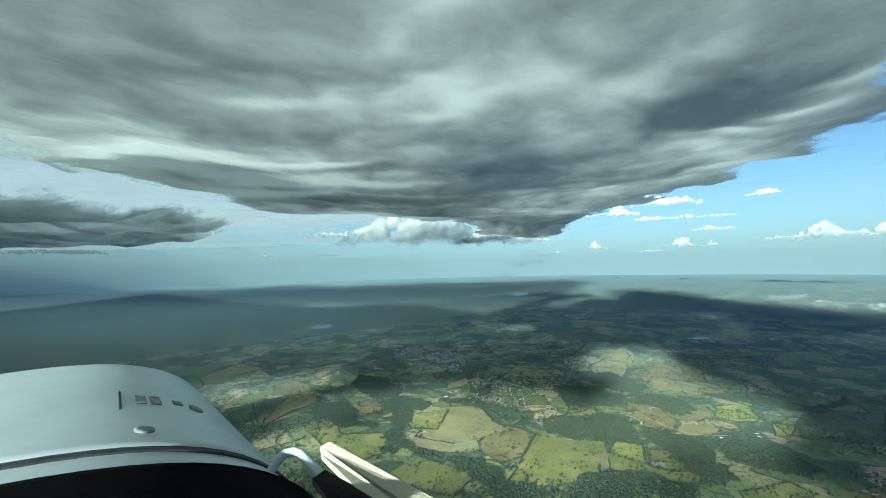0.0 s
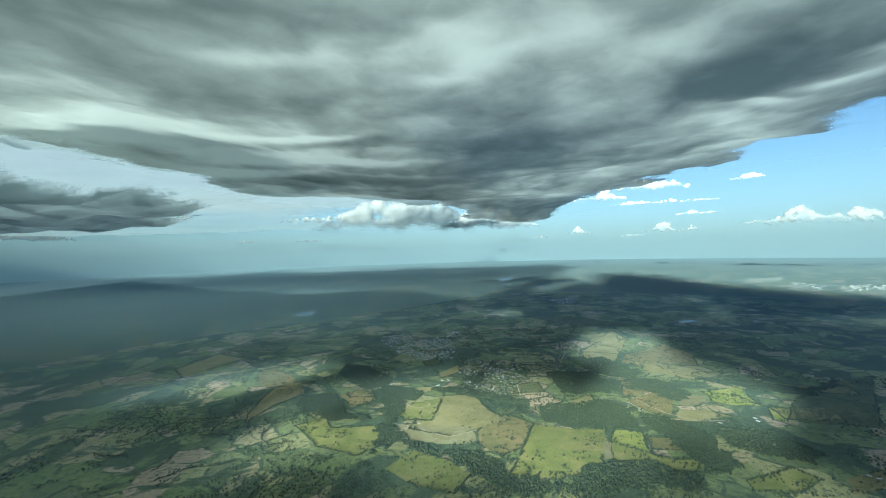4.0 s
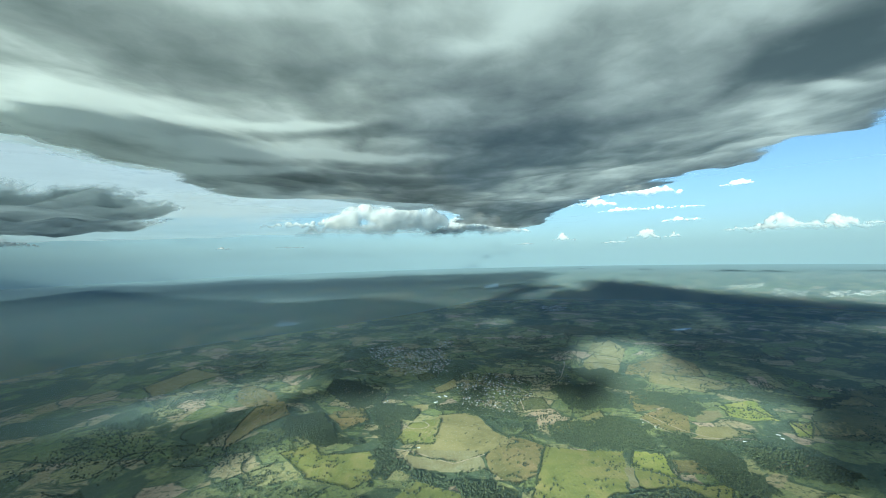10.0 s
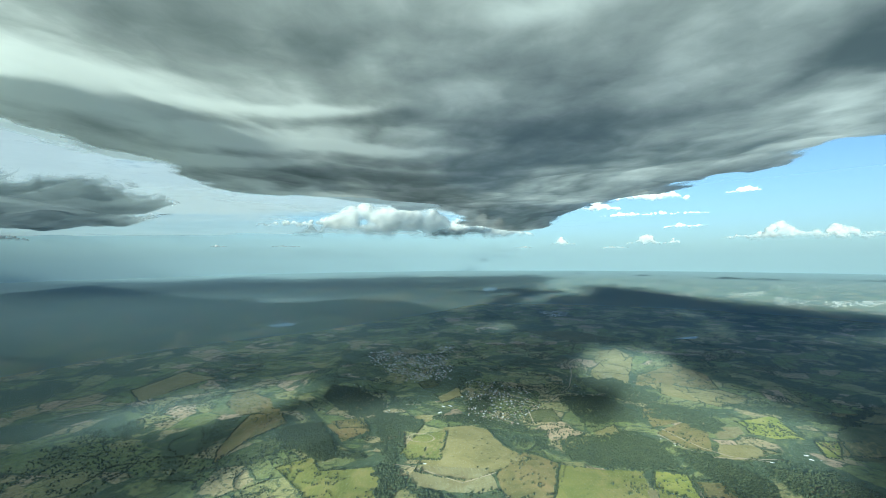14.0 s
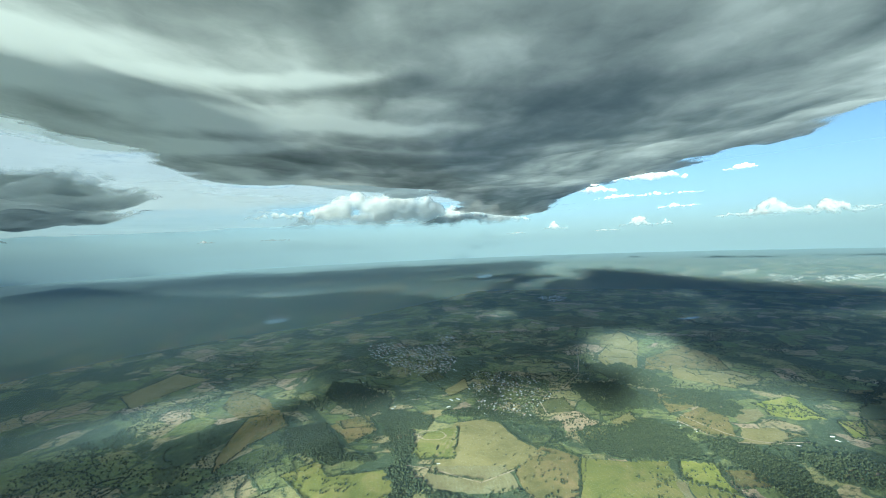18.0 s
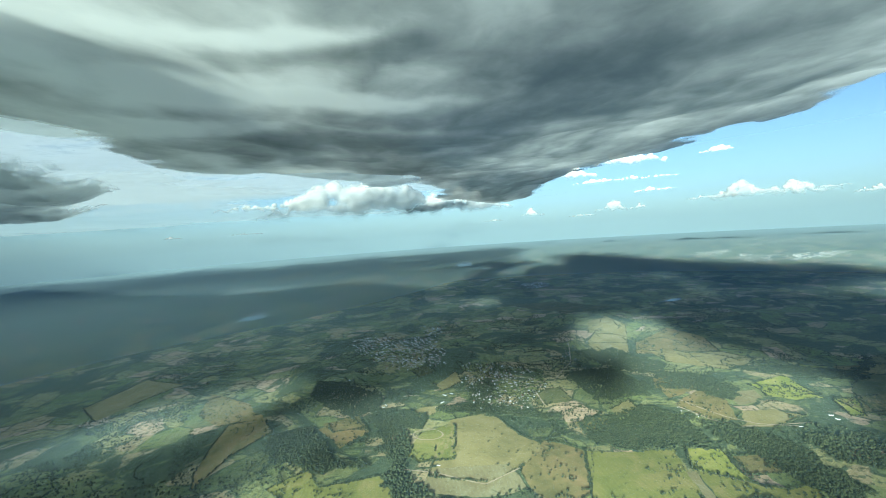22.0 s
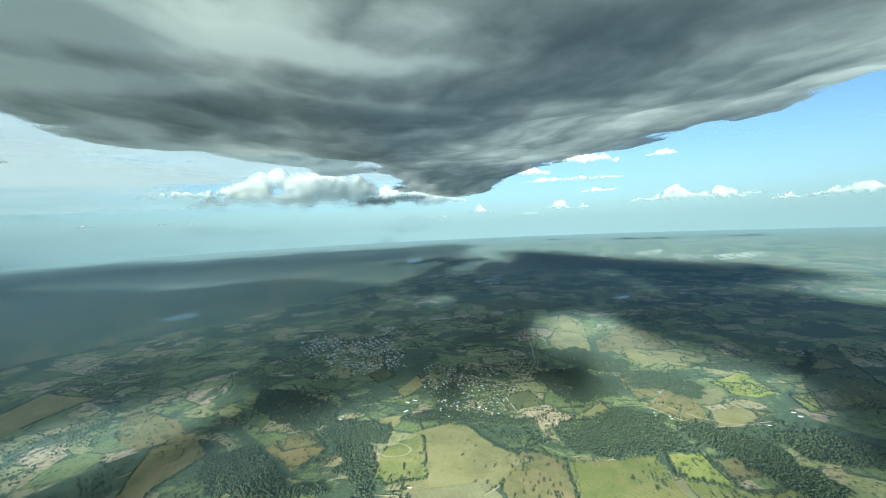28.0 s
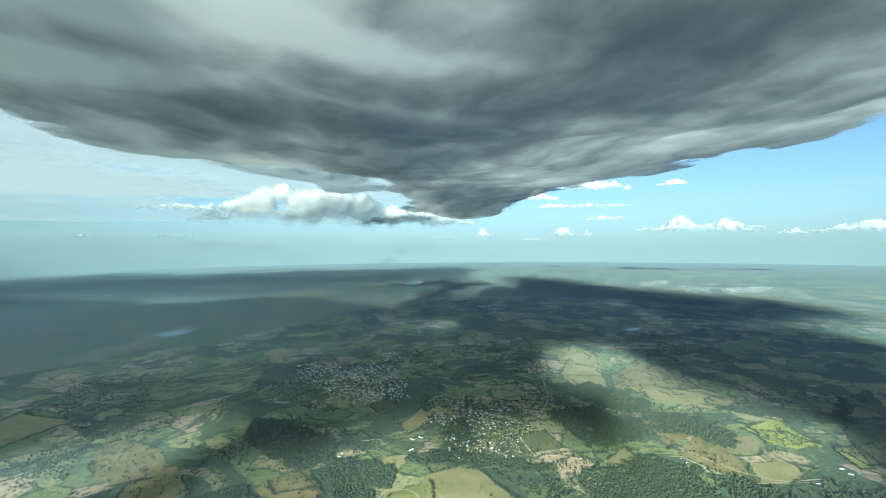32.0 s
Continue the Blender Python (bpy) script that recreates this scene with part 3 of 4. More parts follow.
def high_veil():
    """A broad thin veil of higher cloud over the left half of the sky."""
    n, z = 240, 430.0
    x, y = np.meshgrid(np.linspace(-4700, 1500, n), np.linspace(-1000, 4750, n), indexing="ij")
    # its near end, hidden by the rain cloud, is added to shade the plain
    edge = [(-4600, 4700), (1500, 4700), (700, 2600), (120, 1150), (-50, 500), (-150, -300), (-4600, -300)]
    d = np.clip((edge_distance(edge, x, y) + 110 * puff(x, y, 400)) / 250, -1, 1)
    d = d * 0.95 * np.clip((2900 - y) / 1000, 0, 1) + 0.25 * puff(x * 0.6, y, 260, 2.0) * (d > 0)
    ob = mesh_object("high_veil", np.stack([x, y, z + 12 * puff(x, y, 700)], -1).reshape(-1, 3), grid_faces(n, n),
                     cloud_material("veil_cloud", (0.44, 0.44, 0.41), (0.30, 0.305, 0.30), 0.006, 0.8, 0.9, 0.7, 0.8), True)
    set_density(ob, d, 0.7 * d)
    tagged(ob, "broad thin pale veil of higher cloud", "cloud", kind="structure")


high_veil()


def heap_cloud(place, width, height, n, seed, mat, label, depth=0.6, dark=0.7, low=0.22):
    """A cloud body swollen from many round heads over a flat base, its self-shade painted in darker towards the base.
    """
    g = np.random.RandomState(seed)
    nu, nv = 110, 46
    x, z = np.meshgrid(np.linspace(-0.56, 0.56, nu) * width, np.linspace(-0.08, 1.15, nv) * height, indexing="ij")
    n = 3 * n + 8
    hx = g.uniform(-0.5, 0.5, n)
    skyline = (1 - (2 * np.abs(hx)) ** 2.4) * np.clip(0.6 + 0.6 * puff(hx * 3.0 + seed * 1.7, np.full(n, seed * 0.9), 1.0, 0.0, 2), low, 1.0)
    hr = height * g.uniform(0.13, 0.30, n) * (0.6 + 0.6 * skyline)
    hz = np.maximum(skyline * height * g.uniform(0.25, 1.0, n) - hr, hr * 0.3)
    swell = np.full(x.shape, -1.0)
    for cx, cz, r in zip(hx * width * 0.92, hz, hr):
        swell = np.maximum(swell, 1 - ((x - cx) ** 2 + (z - cz) ** 2) / (1.35 * r * r))
    swell += 0.2 * puff(x, z, height * 0.16, seed, 4)
    swell = np.minimum(swell, (z / height + 0.05) / 0.3 - 0.25 + 0.35 * puff(x, z * 0.4, height * 0.3, seed + 5, 2))
    fat = np.sqrt(np.clip(swell, 0, 1)) * height * 0.3 * np.clip(depth + 0.3, 0.4, 1)
    v = np.stack([x, -fat, z], -1).reshape(-1, 3)
    f = grid_faces(nu, nv)
    mass = (swell * 1.25).reshape(-1)
    f = f[(mass[f] > -0.7).any(1)]
    way = math.atan2(place[1], place[0]) - math.pi / 2
    rot = np.array([[math.cos(way), -math.sin(way)], [math.sin(way), math.cos(way)]])
    v[:, :2] = v[:, :2] @ rot.T
    ob = mesh_object("heap_cloud", v, f, mat, True)
    ob.location = place
    set_density(ob, mass, dark * (1.5 - 2.2 * z / height) + 0.4 * puff(x, z, height * 0.35, seed + 2, 3))
    return tagged(ob, label, "cloud", "clouds on the horizon", "structure")


WHITE = "white sunlit heap cloud low over the horizon"
for k, (p, w, h, n) in enumerate([
        ((1152, 3092, 262), 190, 75, 16), ((1490, 2604, 250), 190, 95, 18), ((1688, 2600, 259), 110, 45, 10), ((905, 3277, 246), 150, 38, 10),
        ((1528, 3037, 238), 220, 32, 12), ((1868, 1950, 260), 420, 130, 26), ((1787, 2090, 269), 300, 70, 18), ((2016, 1796, 255), 260, 95, 14),
        ((2216, 1817, 278), 150, 70, 10), ((2492, 1548, 248), 330, 95, 18), ((2394, 1724, 244), 260, 50, 14), ((-1291, 3037, 265), 120, 30, 8),
        ((-892, 3177, 266), 220, 34, 10), ((-2125, 2257, 289), 500, 60, 18)]):
    heap_cloud(p, w, h, n, 40 + k, HEAP, WHITE)
heap_cloud((947, 1647, 350), 420, 30, 20, 70, RAGS, "long flat grey-white cloud streak", depth=0.25, dark=0.5)
heap_cloud((1161, 1750, 307), 170, 40, 12, 71, RAGS, "small grey cloud puff", depth=0.4)
heap_cloud((928, 1179, 371), 100, 26, 10, 72, RAGS, "small grey cloud puff", depth=0.4)
heap_cloud((569, 1388, 335), 190, 60, 16, 73, RAGS, "grey-white cloud rags below the main cloud", depth=0.4, dark=0.5)
heap_cloud((613, 1146, 340), 210, 50, 16, 74, RAGS, "grey-white cloud rags below the main cloud", depth=0.4, dark=0.5)
heap_cloud((-90, 1350, 236), 560, 185, 26, 75, RAGS, "cream-white cloud heads over a dark flat base", depth=0.6, dark=1.1, low=0.7)
heap_cloud((180, 1300, 246), 330, 80, 22, 76, RAGS, "dark low end of the rain cloud", depth=0.5, dark=1.1, low=0.8)
heap_cloud((-330, 1500, 292), 420, 60, 20, 77, RAGS, "grey-white cloud heads beyond the rain cloud", depth=0.4, dark=0.6, low=0.5)


# ---- sheets standing in for distance haze ----
def build_haze():
    """Distance haze put in as a low sheet, denser outward, and a horizon wall."""
    mat = haze_material("haze_sheet", (0.44, 0.60, 0.78), (0.38, 0.49, 0.55))
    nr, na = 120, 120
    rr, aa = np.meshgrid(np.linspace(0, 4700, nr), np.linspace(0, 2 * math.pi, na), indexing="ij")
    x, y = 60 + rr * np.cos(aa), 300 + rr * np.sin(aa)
    ob = mesh_object("haze_sheet", np.stack([x, y, np.full_like(x, 9.0)], -1).reshape(-1, 3), grid_faces(nr, na), mat, True)
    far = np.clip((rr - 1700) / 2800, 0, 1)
    # haze painted denser where rain hangs under the cloud bank
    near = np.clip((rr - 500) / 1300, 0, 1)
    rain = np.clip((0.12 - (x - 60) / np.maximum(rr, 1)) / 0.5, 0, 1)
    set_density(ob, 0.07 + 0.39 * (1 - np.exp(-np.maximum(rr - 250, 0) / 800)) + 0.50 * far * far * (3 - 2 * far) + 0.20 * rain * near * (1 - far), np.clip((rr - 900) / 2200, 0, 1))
    tagged(ob, "thin blue-grey sheet standing in for distance haze over the countryside", "mist", kind="structure")
    haze = haze_material("haze_wall", (0.56, 0.71, 0.76))
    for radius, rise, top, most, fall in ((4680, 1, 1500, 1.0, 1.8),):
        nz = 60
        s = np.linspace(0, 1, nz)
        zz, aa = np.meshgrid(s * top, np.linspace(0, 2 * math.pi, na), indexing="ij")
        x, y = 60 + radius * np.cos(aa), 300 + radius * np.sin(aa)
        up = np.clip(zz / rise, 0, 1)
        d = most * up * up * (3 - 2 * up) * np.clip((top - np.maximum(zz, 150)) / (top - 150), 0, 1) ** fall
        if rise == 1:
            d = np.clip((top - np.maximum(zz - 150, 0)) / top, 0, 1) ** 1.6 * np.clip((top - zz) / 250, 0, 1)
        ob = mesh_object("haze_wall", np.stack([x, y, zz + (9.5 if rise > 1 else 0.0)], -1).reshape(-1, 3), grid_faces(nz, na), haze, True)
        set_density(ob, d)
        tagged(ob, "pale blue-grey wall standing in for haze before the horizon", "haze", kind="structure")


build_haze()

# ---- tracks and water ----
PALE = "pale unpaved country track"
strip("dirt_road", [(269, 845), (229, 753), (201, 695), (146, 632), (117, 626), (94, 640)], 1.6, DIRT, PALE)
strip("dirt_road", [(113, 614), (111, 596), (109, 578)], 1.6, DIRT, PALE)
strip("dirt_road", [(248, 480), (245, 465), (231, 447), (233, 437)], 1.4, DIRT, PALE)
strip("dirt_road", [(230, 523), (238, 489), (251, 471), (281, 463), (313, 455)], 1.4, DIRT, PALE)
strip("dirt_road", [(-44, 646), (-35, 647), (-24, 646)], 1.8, DIRT, PALE)
strip("dirt_road", [(37, 467), (5, 457), (-31, 481), (-62, 495)], 1.2, DIRT, PALE)
strip("dirt_road", [(242, 535), (247, 510), (255, 489), (270, 470), (297, 454)], 1.3, DIRT, PALE)
for a, b in ((28.0, [(-14, 538), (-17, 534), (-23, 532), (-30, 534), (-37, 538), (-41, 544), (-42, 550), (-39, 554), (-33, 556), (-26, 555), (-19, 550), (-15, 544), (-14, 538)]),):
    strip("oval_track", b, 1.3, DIRT, "pale oval riding track in a paddock")
field(WATER, "narrow pale farm pond among woods", [(587, 1002), (630, 1019), (658, 1019), (640, 1003), (602, 993)], 0.6, "water")
field(WATER, "far pale lake", [(408, 2457), (516, 2550), (478, 2346), (392, 2300)], 0.6, "water")
field(WATER, "far pale lake", [(-440, 1342), (-393, 1383), (-354, 1331), (-401, 1293)], 0.6, "water")


# ---- woods ----
def scatter(poly, gap, rng):
    xs, ys = [p[0] for p in poly], [p[1] for p in poly]
    n = int((max(xs) - min(xs)) * (max(ys) - min(ys)) / gap ** 2)
    x, y = rng.uniform(min(xs), max(xs), n), rng.uniform(min(ys), max(ys), n)
    keep = edge_distance(poly, x, y) + 6 * puff(x, y, 14) > 0
    return x[keep], y[keep]


def woods(x, y, rng, name, label, big=0.85):
    """Tree crowns too many to count, each of three uneven clumps."""
    n = len(x)
    r = big * rng.uniform(0.6, 1.35, n)
    z = hgt(x, y)
    cs, rs = [], []
    for k in range(3):
        a, q = rng.uniform(0, 6.28, n), rng.uniform(0.15, 0.65, n) * r * (k > 0)
        cs.append(np.stack([x + q * np.cos(a), y + q * np.sin(a), z + r * rng.uniform(0.8, 1.25, n)], -1))
        rs.append(r * (0.95 if k == 0 else 0.65))
    c, rad = np.concatenate(cs), np.concatenate(rs)
    v, f = clumps(c, rad, rng.uniform(0.8, 1.25, len(rad)), rng)
    return tagged(mesh_object(name, v, f, LEAF_WOOD), label, "woodland", kind="stuff")


rng = np.random.RandomState(11)
WOODS = [
    [(130, 378), (151, 388), (184, 383), (196, 367), (214, 363), (203, 338), (95, 343), (105, 362)],
    [(-57, 459), (-19, 441), (37, 411), (58, 383), (98, 352), (63, 345), (28, 367), (4, 408), (-31, 437)],
    [(115, 498), (145, 514), (194, 531), (222, 511), (210, 467), (176, 463), (132, 469), (116, 480)],
    [(-82, 599), (-33, 596), (-49, 522), (-51, 485), (-38, 455), (-62, 443), (-78, 403), (-69, 502)],
    [(225, 505), (248, 471), (268, 428), (254, 372), (223, 362), (239, 409), (218, 449)],
    [(120, 534), (182, 539), (212, 533), (212, 503), (213, 473), (209, 447), (184, 457), (140, 465), (114, 498)],
    [(245, 472), (266, 447), (256, 402), (256, 374), (229, 379), (225, 409), (229, 439)],
    [(287, 444), (324, 429), (349, 387), (322, 369), (288, 390), (274, 407)],
    [(-92, 603), (-59, 619), (-23, 589), (-30, 553), (-68, 571)],
    [(-186, 593), (-148, 604), (-116, 532), (-69, 502), (-132, 510), (-175, 536)],
    [(282, 621), (323, 574), (318, 536), (288, 514), (282, 536), (250, 567)],
    [(169, 652), (231, 656), (244, 587), (220, 555), (161, 566)],
    [(35, 607), (79, 574), (115, 558), (105, 541), (35, 571), (-21, 600)],
    [(-158, 751), (-104, 717), (-68, 644), (-76, 608), (-113, 624), (-159, 699)],
    [(364, 596), (423, 577), (485, 542), (550, 570), (466, 513), (405, 543)],
    [(228, 738), (288, 724), (310, 643), (275, 613), (230, 668)],
]
for poly in WOODS:
    x, y = scatter(poly, 1.4, rng)
    woods(x, y, rng, "woodland", "dense dark green broadleaf woodland")

# loose bushes and trees over the whole plain
x, y = rng.uniform(-420, 620, 60000), rng.uniform(330, 1000, 60000)
m = puff(x, y, 75) + 0.6 * puff(x, y, 22, 2)
bare = np.zeros(len(x), bool)
OPEN = []
for ob in [o for o in bpy.data.objects if o.name.startswith("field")]:
    co = [v.co for v in ob.data.vertices]
    cx, cy = sum(c.x for c in co) / len(co), sum(c.y for c in co) / len(co)
    rx, ry = max(abs(c.x - cx) for c in co), max(abs(c.y - cy) for c in co)
    OPEN.append((cx, cy, rx, ry))
    bare |= ((x - cx) / rx) ** 2 + ((y - cy) / ry) ** 2 < 0.72
keep = (m > 0.12) & ~bare & (rng.uniform(0, 1, len(x)) < 0.8)
woods(x[keep], y[keep], rng, "scrub", "scattered bushes and small trees on the plain", 0.8)


# hedges along the fields, in broken runs, and bushes on the pastures
hx, hy, bx, by = [], [], [], []
for ob in [o for o in bpy.data.objects if o.name.startswith("field") and o.location.length == 0]:
    ring = [e for e in ob.data.edges]
    use = {}
    for p in ob.data.polygons:
        for k in p.edge_keys:
            use[k] = use.get(k, 0) + 1
    for k, c in use.items():
        if c > 1 or "earth" in ob.data.materials[0].name:
            continue
        a, b = ob.data.vertices[k[0]].co, ob.data.vertices[k[1]].co
        if a.y > 1300 or puff((a.x + b.x) / 2, (a.y + b.y) / 2, 24, 6.0, 2) < -0.15:
            continue
        for q in np.arange(0, (b - a).length, 1.3):
            s = q / (b - a).length
            hx.append(a.x + (b.x - a.x) * s + rng.uniform(-0.8, 0.8))
            hy.append(a.y + (b.y - a.y) * s + rng.uniform(-0.8, 0.8))
    for p in ob.data.polygons:
        if "olive" in ob.data.materials[0].name or "green" in ob.data.materials[0].name or "dark" in ob.data.materials[0].name:
            if rng.uniform() < p.area * 0.022 and p.center.y < 900 and puff(p.center.x, p.center.y, 30, 9.0, 2) > -0.1:
                m2 = 1 + int(rng.uniform(0, 3))
                bx += [p.center.x + rng.uniform(-2, 2) for _ in range(m2)]
                by += [p.center.y + rng.uniform(-2, 2) for _ in range(m2)]
# winding lines of trees along streams and tracks across the open ground
for _ in range(230):
    px, py, way = rng.uniform(-380, 540), rng.uniform(360, 980), rng.uniform(0, 6.28)
    for _ in range(int(rng.uniform(14, 46))):
        way += rng.uniform(-0.28, 0.28)
        px, py = px + 1.35 * math.cos(way), py + 1.35 * math.sin(way)
        if any(((px - q[0]) / q[2]) ** 2 + ((py - q[1]) / q[3]) ** 2 < 0.8 for q in OPEN):
            break
        hx.append(px + rng.uniform(-0.7, 0.7))
        hy.append(py + rng.uniform(-0.7, 0.7))
# tree lines along the gullies of the open hills
for _ in range(70):
    px, py, way = rng.uniform(245, 440), rng.uniform(540, 900), rng.uniform(0, 6.28)
    for _ in range(int(rng.uniform(8, 30))):
        way += rng.uniform(-0.35, 0.35)
        px, py = px + 1.3 * math.cos(way), py + 1.3 * math.sin(way)
        hx.append(px + rng.uniform(-0.8, 0.8))
        hy.append(py + rng.uniform(-0.8, 0.8))
woods(np.array(hx), np.array(hy), rng, "hedge", "broken dark green hedges between the fields", 0.7)
woods(np.array(bx), np.array(by), rng, "pasture_bushes", "small bushes scattered on the pastures", 0.65)


# ---- single trees ----
def tree_mesh(seed):
    g = np.random.RandomState(seed)
    n = 13
    a, q = g.uniform(0, 6.28, n), np.sqrt(g.uniform(0, 1, n)) * 0.85
    c = np.stack([q * np.cos(a), q * np.sin(a), 1.25 + g.uniform(-0.3, 0.75, n) * (1.1 - q)], -1)
    v, f = clumps(c, g.uniform(0.34, 0.56, n), g.uniform(0.75, 1.1, n), g)
    crown = bpy.data.meshes.new("crown")
    crown.from_pydata(v.tolist(), [], f.tolist())
    crown.materials.append(LEAF_TREE)
    verts, faces = [], []
    for k, (z, r) in enumerate(((-0.3, 0.17), (0.4, 0.11), (1.0, 0.08), (1.5, 0.03))):
        for j in range(6):
            verts.append((r * math.cos(j * 1.047) + 0.05 * k * math.sin(seed), r * math.sin(j * 1.047), z))
        if k:
            faces += [(6 * k - 6 + j, 6 * k - 6 + (j + 1) % 6, 6 * k + (j + 1) % 6, 6 * k + j) for j in range(6)]
    for j in range(3):
        t, b = j * 2.1 + seed, len(verts)
        for z, q2, w in ((0.7, 0.05, 0.05), (1.25, 0.5, 0.02)):
            for s in range(3):
                verts.append((q2 * math.cos(t) + w * math.cos(s * 2.1), q2 * math.sin(t) + w * math.sin(s * 2.1), z))
        faces += [(b + s, b + (s + 1) % 3, b + 3 + (s + 1) % 3, b + 3 + s) for s in range(3)]
    trunk = bpy.data.meshes.new("trunk")
    trunk.from_pydata(verts, [], faces)
    trunk.materials.append(BARK)
    return crown, trunk


TREES = [tree_mesh(s) for s in range(5)]


def tree(x, y, size, label, group):
    crown, trunk = TREES[random.randrange(5)]
    t = new("tree")
    t.matrix_basis = pose(x, y, float(hgt(x, y)) + 0.25, 0, 0, random.uniform(0, 360)) @ Matrix.Diagonal((size, size, size * random.uniform(0.85, 1.15), 1))
    for n2, me in (("trunk", trunk), ("crown", crown)):
        new(n2, me).parent = t
    return tagged(t, label, "tree", group)


def tree_row(pts, n, label="small dark green tree in a hedge row", group="trees along the field edge", size=1.1):
    for k in range(n):
        s = k / max(1, n - 1) * (len(pts) - 1)
        i = min(int(s), len(pts) - 2)
        x = pts[i][0] + (pts[i + 1][0] - pts[i][0]) * (s - i) + random.uniform(-1, 1)
        y = pts[i][1] + (pts[i + 1][1] - pts[i][1]) * (s - i) + random.uniform(-1, 1)
        tree(x, y, 0.75 * size * random.uniform(0.7, 1.25), label, group)


tree_row([(183, 458), (175, 443), (163, 427), (166, 423)], 12)
tree_row([(162, 424), (172, 416), (185, 405), (197, 394)], 13)
tree_row([(105, 476), (94, 453), (83, 434)], 9, size=0.8)
tree_row([(209, 447), (202, 432), (194, 411)], 7, size=0.9)
tree_row([(100, 476), (75, 421), (55, 381)], 12, size=0.8)
tree_row([(5, 457), (37, 468), (75, 487)], 9, size=0.8)
tree_row([(230, 523), (238, 489), (251, 471)], 9)
tree_row([(185, 405), (209, 390), (235, 391)], 12)


def tree_patch(poly, n, size=1.0, label="lone small tree on open pasture", group="lone trees on the pasture"):
    made = 0
    xs, ys = [p[0] for p in poly], [p[1] for p in poly]
    while made < n:
        x, y = random.uniform(min(xs), max(xs)), random.uniform(min(ys), max(ys))
        if inside(poly, np.array(x), np.array(y)):
            tree(x, y, 0.75 * size * random.uniform(0.6, 1.3), label, group)
            made += 1


tree_patch([(36, 465), (74, 504), (100, 478), (75, 421), (51, 411)], 34, 0.95)
tree_patch([(38, 548), (105, 520), (66, 457), (23, 461), (15, 500)], 30, 0.9)
tree_patch([(207, 441), (241, 429), (232, 406), (196, 401), (194, 416)], 30, 1.1)
tree_patch([(-51, 401), (-28, 435), (4, 408), (19, 383), (-2, 363)], 34, 0.95)
tree_patch([(232, 528), (284, 551), (290, 525), (259, 480)], 12)
tree_patch([(341, 547), (395, 550), (377, 503), (342, 505)], 8)
tree_patch([(245, 353), (300, 367), (308, 350), (275, 337)], 14, 1.1)
tree_patch([(-127, 486), (-74, 490), (-63, 443), (-88, 426)], 12)


# ---- houses ----
def house_data(w, l, h, rise):
    b = [(-w, -l, 0), (w, -l, 0), (w, l, 0), (-w, l, 0)]
    wall_v = b + [(x, y, h) for x, y, _ in b] + [(0, -l, h + rise), (0, l, h + rise)]
    wall_f = [(0, 1, 5, 8, 4), (1, 2, 6, 5), (2, 3, 7, 9, 6), (3, 0, 4, 7)]
    o, e = 1.12, 0.12
    roof_v = []
    for d in (0.0, 0.14):
        for y in (-l * o, l * o):
            roof_v += [(-w * o, y, h - e + d), (0, y, h + rise + d), (w * o, y, h - e + d)]
    roof_f = [(6, 7, 10, 9), (7, 8, 11, 10), (0, 3, 4, 1), (1, 4, 5, 2), (0, 1, 7, 6), (1, 2, 8, 7), (3, 9, 10, 4), (4, 10, 11, 5), (0, 6, 9, 3), (2, 5, 11, 8)]
    return wall_v, wall_f, roof_v, roof_f


def house_meshes(w, l, h, rise, roof):
    wv, wf, rv, rf = house_data(w, l, h, rise)
    out = []
    for nm, v, f, mt in (("wall", wv, wf, WALL), ("roof", rv, rf, roof)):
        me = bpy.data.meshes.new(nm)
        me.from_pydata(v, [], f)
        me.materials.append(mt)
        out.append(me)
    return out


HOUSES = [house_meshes(0.8, 1.2, 0.75, 0.4, ROOF), house_meshes(1.0, 1.1, 0.7, 0.35, ROOF), house_meshes(0.7, 1.6, 0.7, 0.3, ROOF), house_meshes(1.0, 1.0, 1.2, 0.3, ROOF)]


def house(x, y, turn, label, group="", meshes=None, size=1.0, name="house"):
    h = new(name)
    h.matrix_basis = pose(x, y, float(hgt(x, y)) + 0.05, 0, 0, turn) @ Matrix.Scale(size, 4)
    for nm, me in zip(("wall", "roof"), meshes or HOUSES[random.randrange(4)]):
        new(nm, me).parent = h
    return tagged(h, label, "house", group)


def village(poly, n, turn, label, group, size=1.0):
    xs, ys = [p[0] for p in poly], [p[1] for p in poly]
    made = 0
    while made < n:
        x, y = random.uniform(min(xs), max(xs)), random.uniform(min(ys), max(ys))
        if inside(poly, np.array(x), np.array(y)):
            house(x, y, turn + random.choice((0, 90)) + random.uniform(-8, 8), label, group, size=size * random.uniform(0.32, 0.56))
            made += 1


